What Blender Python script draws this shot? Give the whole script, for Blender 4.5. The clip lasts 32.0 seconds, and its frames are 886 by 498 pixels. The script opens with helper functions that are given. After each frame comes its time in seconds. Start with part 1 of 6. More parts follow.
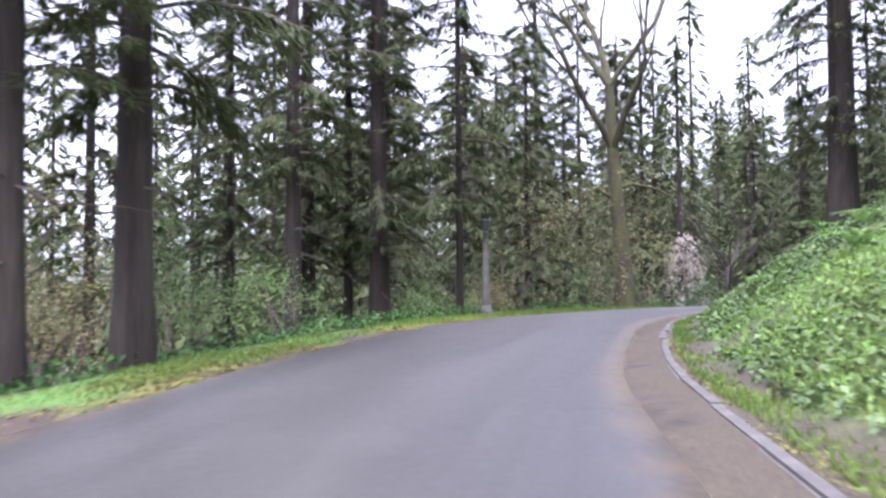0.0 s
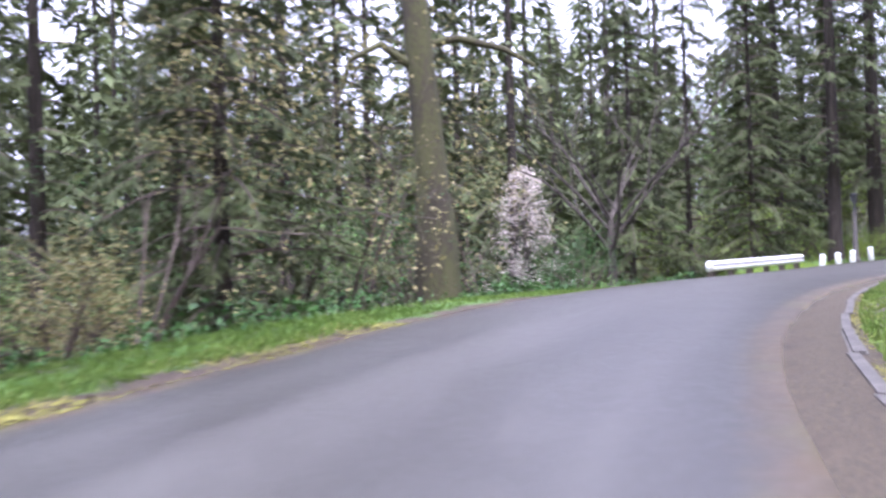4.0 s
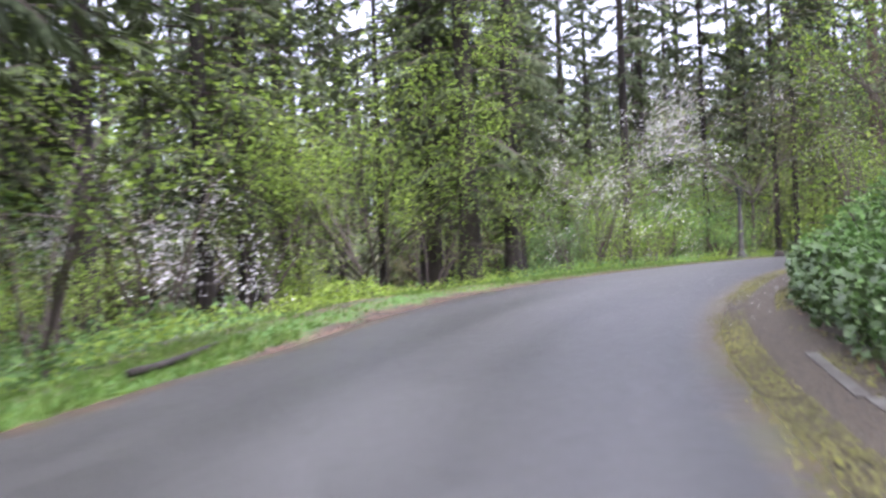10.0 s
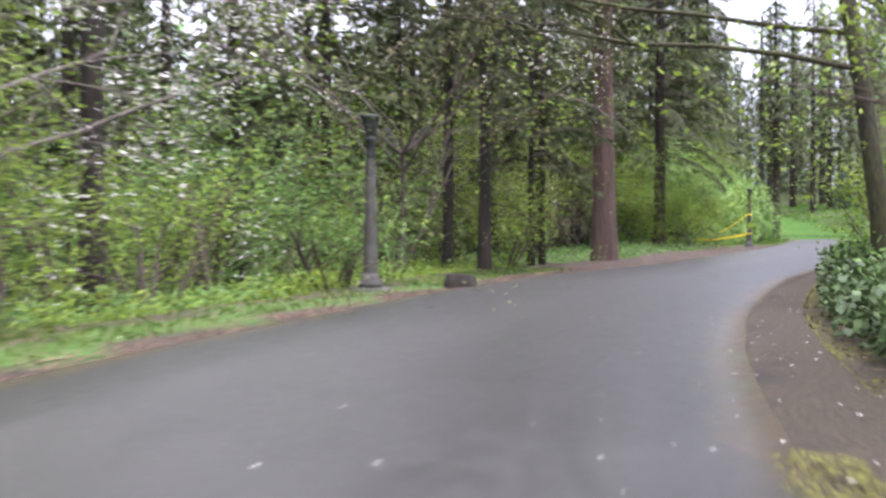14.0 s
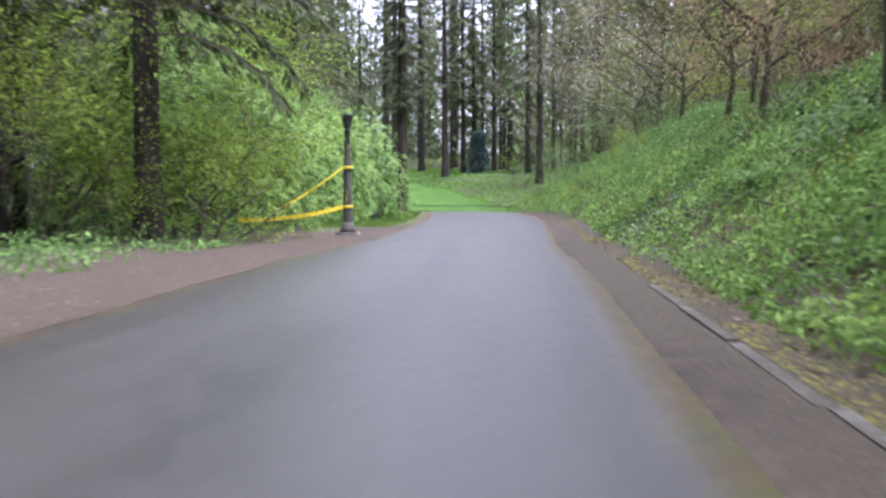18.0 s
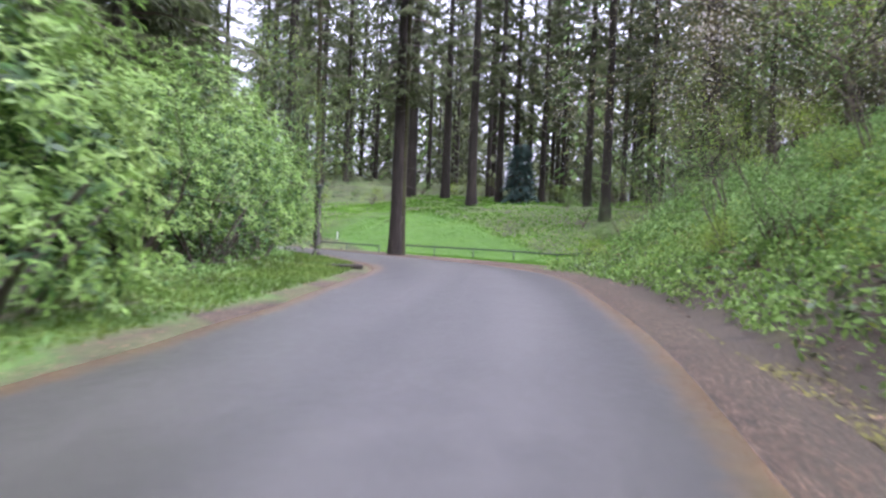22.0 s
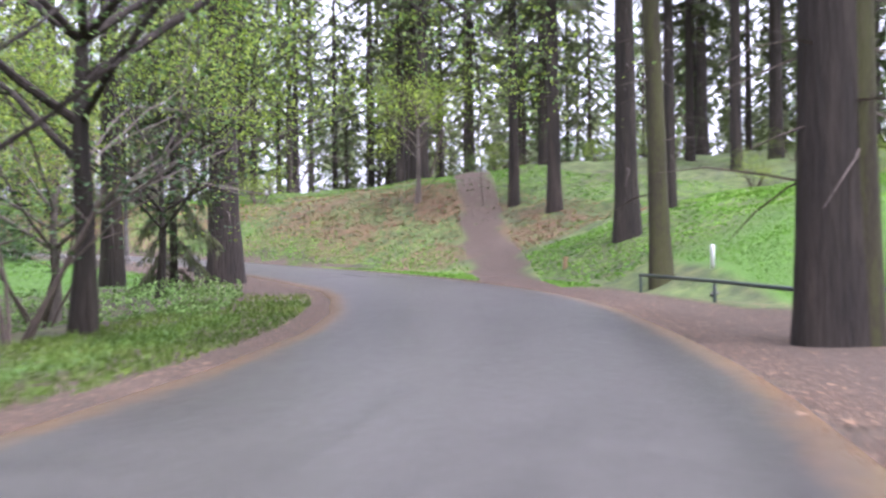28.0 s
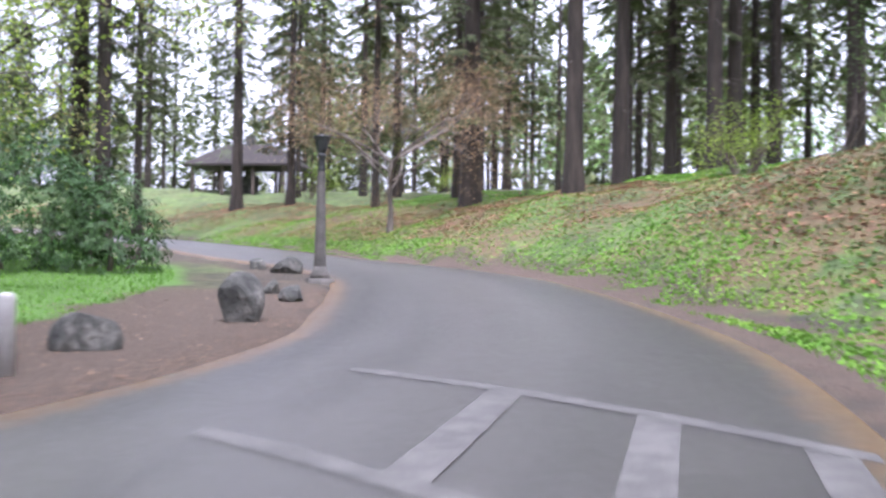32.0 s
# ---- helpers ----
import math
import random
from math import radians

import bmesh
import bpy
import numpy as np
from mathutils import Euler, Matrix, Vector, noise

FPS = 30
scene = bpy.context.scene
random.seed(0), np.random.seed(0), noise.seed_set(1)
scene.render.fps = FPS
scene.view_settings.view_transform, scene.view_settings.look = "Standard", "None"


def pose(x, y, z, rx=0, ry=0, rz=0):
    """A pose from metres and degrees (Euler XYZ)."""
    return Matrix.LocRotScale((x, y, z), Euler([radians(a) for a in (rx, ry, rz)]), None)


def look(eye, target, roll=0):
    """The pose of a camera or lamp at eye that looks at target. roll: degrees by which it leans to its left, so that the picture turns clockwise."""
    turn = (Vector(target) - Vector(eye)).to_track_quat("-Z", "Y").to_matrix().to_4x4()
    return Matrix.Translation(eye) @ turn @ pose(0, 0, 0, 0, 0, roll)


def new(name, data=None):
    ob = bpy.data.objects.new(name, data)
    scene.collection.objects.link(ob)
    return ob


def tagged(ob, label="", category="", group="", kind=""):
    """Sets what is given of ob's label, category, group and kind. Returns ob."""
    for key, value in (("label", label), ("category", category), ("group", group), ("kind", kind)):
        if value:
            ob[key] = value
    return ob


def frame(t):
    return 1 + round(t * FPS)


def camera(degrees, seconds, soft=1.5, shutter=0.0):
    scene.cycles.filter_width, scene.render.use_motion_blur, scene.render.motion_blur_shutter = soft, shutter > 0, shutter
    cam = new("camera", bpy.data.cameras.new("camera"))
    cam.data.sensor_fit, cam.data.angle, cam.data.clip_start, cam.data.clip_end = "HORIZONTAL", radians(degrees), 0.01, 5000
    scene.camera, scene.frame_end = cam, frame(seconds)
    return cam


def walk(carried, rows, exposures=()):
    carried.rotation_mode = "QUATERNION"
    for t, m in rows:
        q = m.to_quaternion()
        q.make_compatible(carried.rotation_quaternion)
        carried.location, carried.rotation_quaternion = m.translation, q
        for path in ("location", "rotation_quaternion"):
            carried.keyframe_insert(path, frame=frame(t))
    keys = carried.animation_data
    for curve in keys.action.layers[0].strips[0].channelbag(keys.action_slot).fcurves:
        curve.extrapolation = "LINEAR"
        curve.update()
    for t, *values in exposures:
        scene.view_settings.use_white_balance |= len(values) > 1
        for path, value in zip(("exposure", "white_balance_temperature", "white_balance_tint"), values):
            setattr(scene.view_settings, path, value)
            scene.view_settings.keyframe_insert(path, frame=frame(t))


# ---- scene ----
# the camera and its drive along the road
cam = camera(45.96, 32.0, soft=2.6, shutter=0.5)
PATH = [
    (0, (0.000, 0.000, 1.100), (0.008, 1.996, 1.229), -0.46),
    (0.5, (0.440, 3.328, 1.183), (0.452, 5.323, 1.321), -1.94),
    (1, (0.817, 6.667, 1.290), (0.847, 8.664, 1.404), -1.65),
    (1.5, (1.200, 10.076, 1.416), (1.237, 12.073, 1.527), -1.04),
    (2, (1.636, 13.437, 1.543), (1.659, 15.434, 1.645), -1.53),
    (2.5, (2.222, 16.835, 1.655), (2.254, 18.832, 1.766), -1.46),
    (3, (2.937, 19.983, 1.762), (3.074, 21.976, 1.859), -0.53),
    (3.5, (3.554, 22.950, 1.904), (3.810, 24.933, 1.956), -0.44),
    (4, (4.446, 25.946, 2.057), (4.816, 27.911, 2.094), -1.75),
    (4.5, (5.535, 28.972, 2.170), (6.026, 30.910, 2.189), -2.54),
    (5, (6.777, 31.982, 2.268), (7.388, 33.887, 2.278), -2.22),
    (5.5, (8.269, 34.953, 2.364), (8.994, 36.818, 2.370), -1.73),
    (6, (9.990, 37.921, 2.439), (10.818, 39.742, 2.440), -1.44),
    (6.5, (11.918, 40.924, 2.496), (12.833, 42.702, 2.483), -1.30),
    (7, (14.081, 43.977, 2.543), (15.064, 45.718, 2.505), -0.87),
    (7.5, (16.509, 46.980, 2.580), (17.576, 48.671, 2.560), -0.07),
    (8, (19.158, 49.939, 2.617), (20.302, 51.579, 2.586), -0.13),
    (8.5, (21.966, 52.836, 2.673), (23.192, 54.416, 2.648), -1.17),
    (9, (24.793, 55.589, 2.725), (26.092, 57.109, 2.673), -1.19),
    (9.5, (27.559, 58.115, 2.806), (28.922, 59.578, 2.760), -1.49),
    (10, (30.386, 60.393, 2.889), (31.815, 61.793, 2.908), -2.29),
    (10.5, (33.319, 62.577, 2.981), (34.815, 63.903, 3.022), -1.53),
    (11, (36.383, 64.699, 3.078), (37.902, 65.999, 3.011), -0.56),
    (11.5, (39.504, 66.587, 3.180), (41.122, 67.763, 3.140), 0.25),
    (12, (42.648, 68.279, 3.239), (44.293, 69.416, 3.216), 0.13),
    (12.5, (45.809, 69.835, 3.272), (47.505, 70.894, 3.238), -0.99),
    (13, (49.045, 71.249, 3.294), (50.778, 72.247, 3.277), -0.80),
    (13.5, (52.350, 72.510, 3.312), (54.117, 73.446, 3.292), 0.23),
    (14, (55.628, 73.605, 3.339), (57.428, 74.477, 3.317), 0.07),
    (14.5, (59.118, 74.506, 3.395), (60.969, 75.262, 3.376), -0.46),
    (15, (62.710, 75.405, 3.441), (64.605, 76.046, 3.414), -0.37),
    (15.5, (66.413, 76.134, 3.478), (68.338, 76.674, 3.439), 0.02),
    (16, (70.191, 76.704, 3.508), (72.132, 77.180, 3.459), 0.46),
    (16.5, (74.008, 77.129, 3.536), (75.952, 77.595, 3.487), 0.70),
    (17, (77.833, 77.408, 3.547), (79.762, 77.936, 3.515), 0.39),
    (17.5, (81.643, 77.608, 3.561), (83.619, 77.897, 3.460), -0.20),
    (18, (85.462, 77.792, 3.575), (87.449, 78.002, 3.492), -0.20),
    (18.5, (89.227, 77.923, 3.601), (91.215, 78.115, 3.496), -0.41),
    (19, (92.979, 77.999, 3.637), (94.963, 78.239, 3.568), -0.45),
    (19.5, (96.748, 78.188, 3.674), (98.717, 78.523, 3.555), 0.43),
    (20, (100.633, 78.277, 3.733), (102.611, 78.550, 3.618), 0.44),
    (20.5, (104.499, 78.483, 3.799), (106.480, 78.750, 3.740), 0.67),
    (21, (108.386, 78.662, 3.871), (110.366, 78.939, 3.841), 0.98),
    (21.5, (112.284, 78.782, 3.949), (114.263, 79.070, 3.898), 1.73),
    (22, (116.160, 78.882, 4.029), (118.136, 79.191, 4.010), 2.46),
    (22.5, (119.975, 79.048, 4.103), (121.948, 79.375, 4.069), 2.69),
    (23, (123.729, 79.241, 4.160), (125.698, 79.588, 4.137), 1.88),
    (23.5, (127.496, 79.428, 4.203), (129.458, 79.815, 4.163), 1.33),
    (24, (131.270, 79.786, 4.249), (133.219, 80.234, 4.251), 1.20),
    (24.5, (135.056, 80.248, 4.290), (136.976, 80.806, 4.243), 1.01),
    (25, (138.893, 80.642, 4.309), (140.770, 81.333, 4.279), 1.06),
    (25.5, (142.670, 81.233, 4.315), (144.515, 82.006, 4.340), 0.53),
    (26, (146.542, 81.940, 4.292), (148.345, 82.807, 4.329), 0.51),
    (26.5, (150.454, 82.866, 4.252), (152.205, 83.833, 4.275), 0.80),
    (27, (154.371, 83.982, 4.203), (156.063, 85.048, 4.206), 1.10),
    (27.5, (158.262, 85.260, 4.155), (159.891, 86.420, 4.146), 0.89),
    (28, (162.069, 86.747, 4.119), (163.635, 87.990, 4.125), -0.59),
    (28.5, (165.826, 88.448, 4.102), (167.305, 89.795, 4.096), -0.90),
    (29, (169.458, 90.359, 4.098), (170.891, 91.755, 4.121), -2.25),
    (29.5, (172.916, 92.512, 4.093), (174.213, 94.034, 4.081), -1.83),
    (30, (176.128, 94.857, 4.093), (177.316, 96.466, 4.079), -1.55),
    (30.5, (179.057, 97.298, 4.128), (180.090, 99.011, 4.159), -1.05),
    (31, (181.703, 99.947, 4.167), (182.567, 101.751, 4.207), -0.39),
    (31.5, (184.148, 102.755, 4.217), (184.878, 104.617, 4.241), -0.67),
    (32, (186.230, 105.696, 4.298), (186.817, 107.608, 4.317), 0.88),
]
walk(cam, [(t, look(eye, target, roll)) for t, eye, target, roll in PATH],
     exposures=[(0, 2.3, 5450, 33), (4, 2.5, 5350, 35), (7, 2.25, 5550, 28), (9, 2.28, 5450, 29), (11, 2.5, 5450, 31), (12.2, 2.4, 5500, 29), (13.5, 2.3, 5700, 26), (17, 2.4, 5520, 26), (20, 2.15, 5440, 30), (22, 2.2, 5520, 32), (25, 2.25, 5390, 40), (28, 2.4, 5560, 32), (30, 2.4, 5520, 30), (32, 2.3, 5530, 28)])

# ---- light: an overcast spring day ----
world = bpy.data.worlds.new("overcast")
scene.world = world
world.use_nodes = True
wn, wl = world.node_tree.nodes, world.node_tree.links
wn.clear()
sky = wn.new("ShaderNodeTexSky")
sky.sky_type, sky.sun_disc = "NISHITA", False
sky.sun_elevation, sky.sun_rotation = radians(68), radians(200)
sky.air_density, sky.dust_density, sky.ozone_density = 0.6, 4.0, 0.4
grey = wn.new("ShaderNodeHueSaturation")
grey.inputs["Saturation"].default_value = 0.12
back = wn.new("ShaderNodeBackground")
back.inputs["Strength"].default_value = 0.15
wout = wn.new("ShaderNodeOutputWorld")
wl.new(sky.outputs[0], grey.inputs["Color"])
wl.new(grey.outputs[0], back.inputs["Color"])
wl.new(back.outputs[0], wout.inputs["Surface"])

sun = new("sun", bpy.data.lights.new("sun", "SUN"))
sun.data.energy, sun.data.angle, sun.data.color = 1.1, radians(60), (1.0, 0.97, 0.92)
sun.matrix_world = look((0, 0, 50), (-5, 15, 50 - 40))


# ---- materials ----
def material(name, colors, scale=4.0, rough=0.8, bump=0.3, fine=60.0, metal=0.0, detail=6.0, stops=None, spots=None, stretch=None, through_light=0.0,
             island=0.0, bump_scale=None, gloss_noise=0.0):
    """A node material: two noises mixed over a ramp of colours, grain bump, and a spread of tone from piece to piece."""
    m = bpy.data.materials.new(name)
    m.use_nodes = True
    nodes, links = m.node_tree.nodes, m.node_tree.links
    shader = nodes["Principled BSDF"]
    where = nodes.new("ShaderNodeTexCoord")
    space = where.outputs["Object"]
    if stretch:
        mapping = nodes.new("ShaderNodeMapping")
        mapping.inputs["Scale"].default_value = stretch
        links.new(space, mapping.inputs["Vector"])
        space = mapping.outputs["Vector"]
    big, small = nodes.new("ShaderNodeTexNoise"), nodes.new("ShaderNodeTexNoise")
    for node, value in ((big, scale), (small, fine)):
        node.inputs["Scale"].default_value = value
        node.inputs["Detail"].default_value = detail
        links.new(space, node.inputs["Vector"])
    mix = nodes.new("ShaderNodeMix")
    mix.inputs["Factor"].default_value = 0.38
    links.new(big.outputs["Fac"], mix.inputs["A"])
    links.new(small.outputs["Fac"], mix.inputs["B"])
    ramp = nodes.new("ShaderNodeValToRGB")
    stops = stops or [0.32 + 0.36 * i / max(1, len(colors) - 1) for i in range(len(colors))]
    while len(ramp.color_ramp.elements) < len(colors):
        ramp.color_ramp.elements.new(0.5)
    for element, place, color in zip(ramp.color_ramp.elements, stops, colors):
        element.position, element.color = place, (*color, 1)
    links.new(mix.outputs["Result"], ramp.inputs["Fac"])
    color = ramp.outputs["Color"]
    if island:
        geo, vary = nodes.new("ShaderNodeNewGeometry"), nodes.new("ShaderNodeHueSaturation")
        spread = nodes.new("ShaderNodeMapRange")
        spread.inputs["To Min"].default_value, spread.inputs["To Max"].default_value = 1 - island, 1 + island
        links.new(geo.outputs["Random Per Island"], spread.inputs["Value"])
        links.new(spread.outputs["Result"], vary.inputs["Value"])
        links.new(color, vary.inputs["Color"])
        color = vary.outputs["Color"]
    links.new(color, shader.inputs["Base Color"])
    shader.inputs["Roughness"].default_value, shader.inputs["Metallic"].default_value = rough, metal
    if gloss_noise:
        wet = nodes.new("ShaderNodeMapRange")
        wet.inputs["From Min"].default_value, wet.inputs["From Max"].default_value = 0.35, 0.65
        wet.inputs["To Min"].default_value, wet.inputs["To Max"].default_value = rough - gloss_noise, rough + gloss_noise
        links.new(big.outputs["Fac"], wet.inputs["Value"])
        links.new(wet.outputs["Result"], shader.inputs["Roughness"])
    if bump:
        relief = nodes.new("ShaderNodeBump")
        relief.inputs["Strength"].default_value = bump
        relief.inputs["Distance"].default_value = bump_scale or 0.02
        links.new(small.outputs["Fac"], relief.inputs["Height"])
        links.new(relief.outputs["Normal"], shader.inputs["Normal"])
    if through_light:
        shader.inputs["Specular IOR Level"].default_value = 0.2
        shader.inputs["Transmission Weight"].default_value = 0.0
        soft = nodes.new("ShaderNodeBsdfTranslucent")
        links.new(color, soft.inputs["Color"])
        both = nodes.new("ShaderNodeMixShader")
        both.inputs["Fac"].default_value = through_light
        links.new(shader.outputs[0], both.inputs[1])
        links.new(soft.outputs[0], both.inputs[2])
        links.new(both.outputs[0], nodes["Material Output"].inputs["Surface"])
    return m


BARK = material("fir bark", [(0.013, 0.0098, 0.0068), (0.029, 0.0225, 0.0155), (0.056, 0.0435, 0.031)], scale=3, rough=0.95, bump=1.0, fine=14, stretch=(1, 1, 0.16), bump_scale=0.06)
BARK_RED = material("cedar bark", [(0.04, 0.025, 0.018), (0.092, 0.058, 0.043), (0.15, 0.10, 0.075)], scale=3, rough=0.95, bump=0.9, fine=16, stretch=(1, 1, 0.12), bump_scale=0.05)
BARK_MOSS = material("mossy bark", [(0.024, 0.019, 0.012), (0.045, 0.038, 0.020), (0.062, 0.064, 0.018), (0.08, 0.066, 0.040)], scale=1.6, rough=0.95, bump=0.8, fine=22, stretch=(1, 1, 0.35), bump_scale=0.04)
BARK_GREY = material("grey bark", [(0.05, 0.042, 0.034), (0.12, 0.10, 0.08), (0.20, 0.175, 0.14)], scale=3, rough=0.92, bump=0.6, fine=26, stretch=(1, 1, 0.3))
BARK_TWIGGY = material("brown-grey bark", [(0.024, 0.02, 0.015), (0.05, 0.041, 0.031), (0.085, 0.072, 0.054)], scale=3, rough=0.92, bump=0.6, fine=26, stretch=(1, 1, 0.3))
TWIG = material("twigs", [(0.05, 0.038, 0.028), (0.13, 0.10, 0.075)], scale=6, rough=0.9, bump=0)
NEEDLE = material("fir needles", [(0.040, 0.054, 0.021), (0.078, 0.097, 0.038), (0.128, 0.150, 0.056)], scale=0.35, rough=0.7, bump=0, fine=5, island=0.4, through_light=0.3)
NEEDLE_BLUE = material("bluish needles", [(0.045, 0.085, 0.07), (0.09, 0.15, 0.125)], scale=0.8, rough=0.65, bump=0, fine=6, island=0.3, through_light=0.15)
LEAF_NEW = material("fresh spring leaves", [(0.12, 0.20, 0.025), (0.24, 0.34, 0.045), (0.35, 0.43, 0.075)], scale=0.7, rough=0.7, bump=0, fine=4, island=0.3, through_light=0.42)
LEAF_MID = material("green leaves", [(0.085, 0.165, 0.042), (0.155, 0.265, 0.070), (0.235, 0.345, 0.11)], scale=0.7, rough=0.7, bump=0, fine=4, island=0.35, through_light=0.35)
LEAF_OLIVE = material("olive buds and catkins", [(0.15, 0.145, 0.055), (0.26, 0.235, 0.095), (0.36, 0.31, 0.16)], scale=0.8, rough=0.7, bump=0, fine=5, island=0.3, through_light=0.3)
LEAF_RUST = material("rust leaves", [(0.22, 0.15, 0.08), (0.36, 0.25, 0.14)], scale=0.8, rough=0.7, bump=0, fine=5, island=0.3, through_light=0.3)
LEAF_RHODO = material("rhododendron leaves", [(0.09, 0.178, 0.032), (0.175, 0.29, 0.06), (0.28, 0.395, 0.11)], scale=0.8, rough=0.5, bump=0, fine=4, island=0.35, through_light=0.3)
LEAF_LAUREL = material("laurel leaves", [(0.022, 0.055, 0.016), (0.048, 0.098, 0.029), (0.080, 0.135, 0.044)], scale=0.8, rough=0.45, bump=0, fine=4, island=0.35, through_light=0.2)
# for dark shrubs, and for the shade painted inside the rhododendrons
LEAF_DARK = material("evergreen shrub leaves and inner shade", [(0.018, 0.055, 0.012), (0.04, 0.10, 0.02), (0.07, 0.14, 0.03)], scale=0.8, rough=0.4, bump=0, fine=4, island=0.35, through_light=0.15)
IVY = material("ivy leaves", [(0.048, 0.080, 0.028), (0.090, 0.138, 0.048), (0.16, 0.22, 0.09)], scale=0.6, rough=0.42, bump=0, fine=3, island=0.45, through_light=0.15)
WEED = material("bank weeds", [(0.095, 0.185, 0.036), (0.175, 0.295, 0.064), (0.27, 0.385, 0.10)], scale=0.5, rough=0.7, bump=0, fine=3, island=0.4, through_light=0.35)
LAWN = material("lawn grass", [(0.068, 0.172, 0.017), (0.125, 0.265, 0.029), (0.19, 0.335, 0.048)], scale=0.4, rough=0.75, bump=0, fine=3, island=0.3, through_light=0.35)
BLADE = material("grass blades", [(0.06, 0.11, 0.018), (0.11, 0.18, 0.03), (0.19, 0.24, 0.055)], scale=0.4, rough=0.6, bump=0, fine=3, island=0.35, through_light=0.35)
RUST_LITTER = material("rust-red fallen leaves", [(0.15, 0.062, 0.03), (0.27, 0.118, 0.06), (0.40, 0.215, 0.125)], scale=0.8, rough=0.85, bump=0, fine=6, island=0.45)
LITTER = material("fallen leaves", [(0.075, 0.044, 0.023), (0.15, 0.088, 0.047), (0.25, 0.16, 0.095)], scale=0.8, rough=0.8, bump=0, fine=6, island=0.45)
PETAL = material("white petals", [(0.62, 0.58, 0.52), (0.78, 0.75, 0.70)], scale=2, rough=0.6, bump=0, fine=8, island=0.12, through_light=0.3)
PETAL_PINK = material("pale pink blossom", [(0.66, 0.58, 0.50), (0.80, 0.73, 0.65)], scale=2, rough=0.6, bump=0, fine=8, island=0.15, through_light=0.3)
PALE = material("pale weathered concrete", [(0.30, 0.29, 0.27), (0.46, 0.45, 0.42)], scale=3, rough=0.85, bump=0.3, fine=40)
KERB_STONE = material("dirty mossy kerb", [(0.035, 0.03, 0.022), (0.075, 0.068, 0.05), (0.16, 0.15, 0.125)], scale=1.6, rough=0.95, bump=0.7, fine=18)
WHITE = material("white paint", [(0.62, 0.62, 0.60), (0.80, 0.80, 0.78)], scale=2.5, rough=0.5, bump=0.15, fine=30, stops=[0.3, 0.5])
WOOD_DARK = material("weathered timber", [(0.04, 0.032, 0.026), (0.11, 0.085, 0.065)], scale=4, rough=0.9, bump=0.5, fine=30, stretch=(1, 1, 0.2))
LAMP_POLE = material("damp dark concrete", [(0.045, 0.042, 0.036), (0.085, 0.078, 0.066), (0.14, 0.128, 0.11)], scale=3, rough=0.85, bump=0.5, fine=45)
IRON = material("dark iron", [(0.018, 0.02, 0.02), (0.045, 0.048, 0.045)], scale=4, rough=0.55, bump=0.2, fine=30)
RAIL_GREEN = material("dark green rail paint", [(0.02, 0.035, 0.028), (0.05, 0.07, 0.055)], scale=4, rough=0.5, bump=0.1, fine=30)
ROCK = material("mossy boulder", [(0.018, 0.019, 0.016), (0.06, 0.06, 0.05), (0.17, 0.16, 0.135)], scale=2.2, rough=0.9, bump=0.9, fine=11, bump_scale=0.05)
TAPE = material("yellow caution tape", [(0.75, 0.55, 0.02), (0.85, 0.68, 0.04)], scale=3, rough=0.4, bump=0.1)
ROOF = material("shingle roof", [(0.014, 0.011, 0.009), (0.034, 0.027, 0.022)], scale=3, rough=0.9, bump=0.6, fine=20)
PAINT_LINE = material("worn road paint", [(0.052, 0.050, 0.043), (0.074, 0.071, 0.062), (0.115, 0.110, 0.097)], scale=5, rough=0.7, bump=0.2, fine=50, stops=[0.36, 0.48, 0.62])
MOSS = material("moss", [(0.08, 0.078, 0.02), (0.155, 0.148, 0.025), (0.24, 0.225, 0.045)], scale=0.8, rough=0.95, bump=0, fine=6, island=0.35)


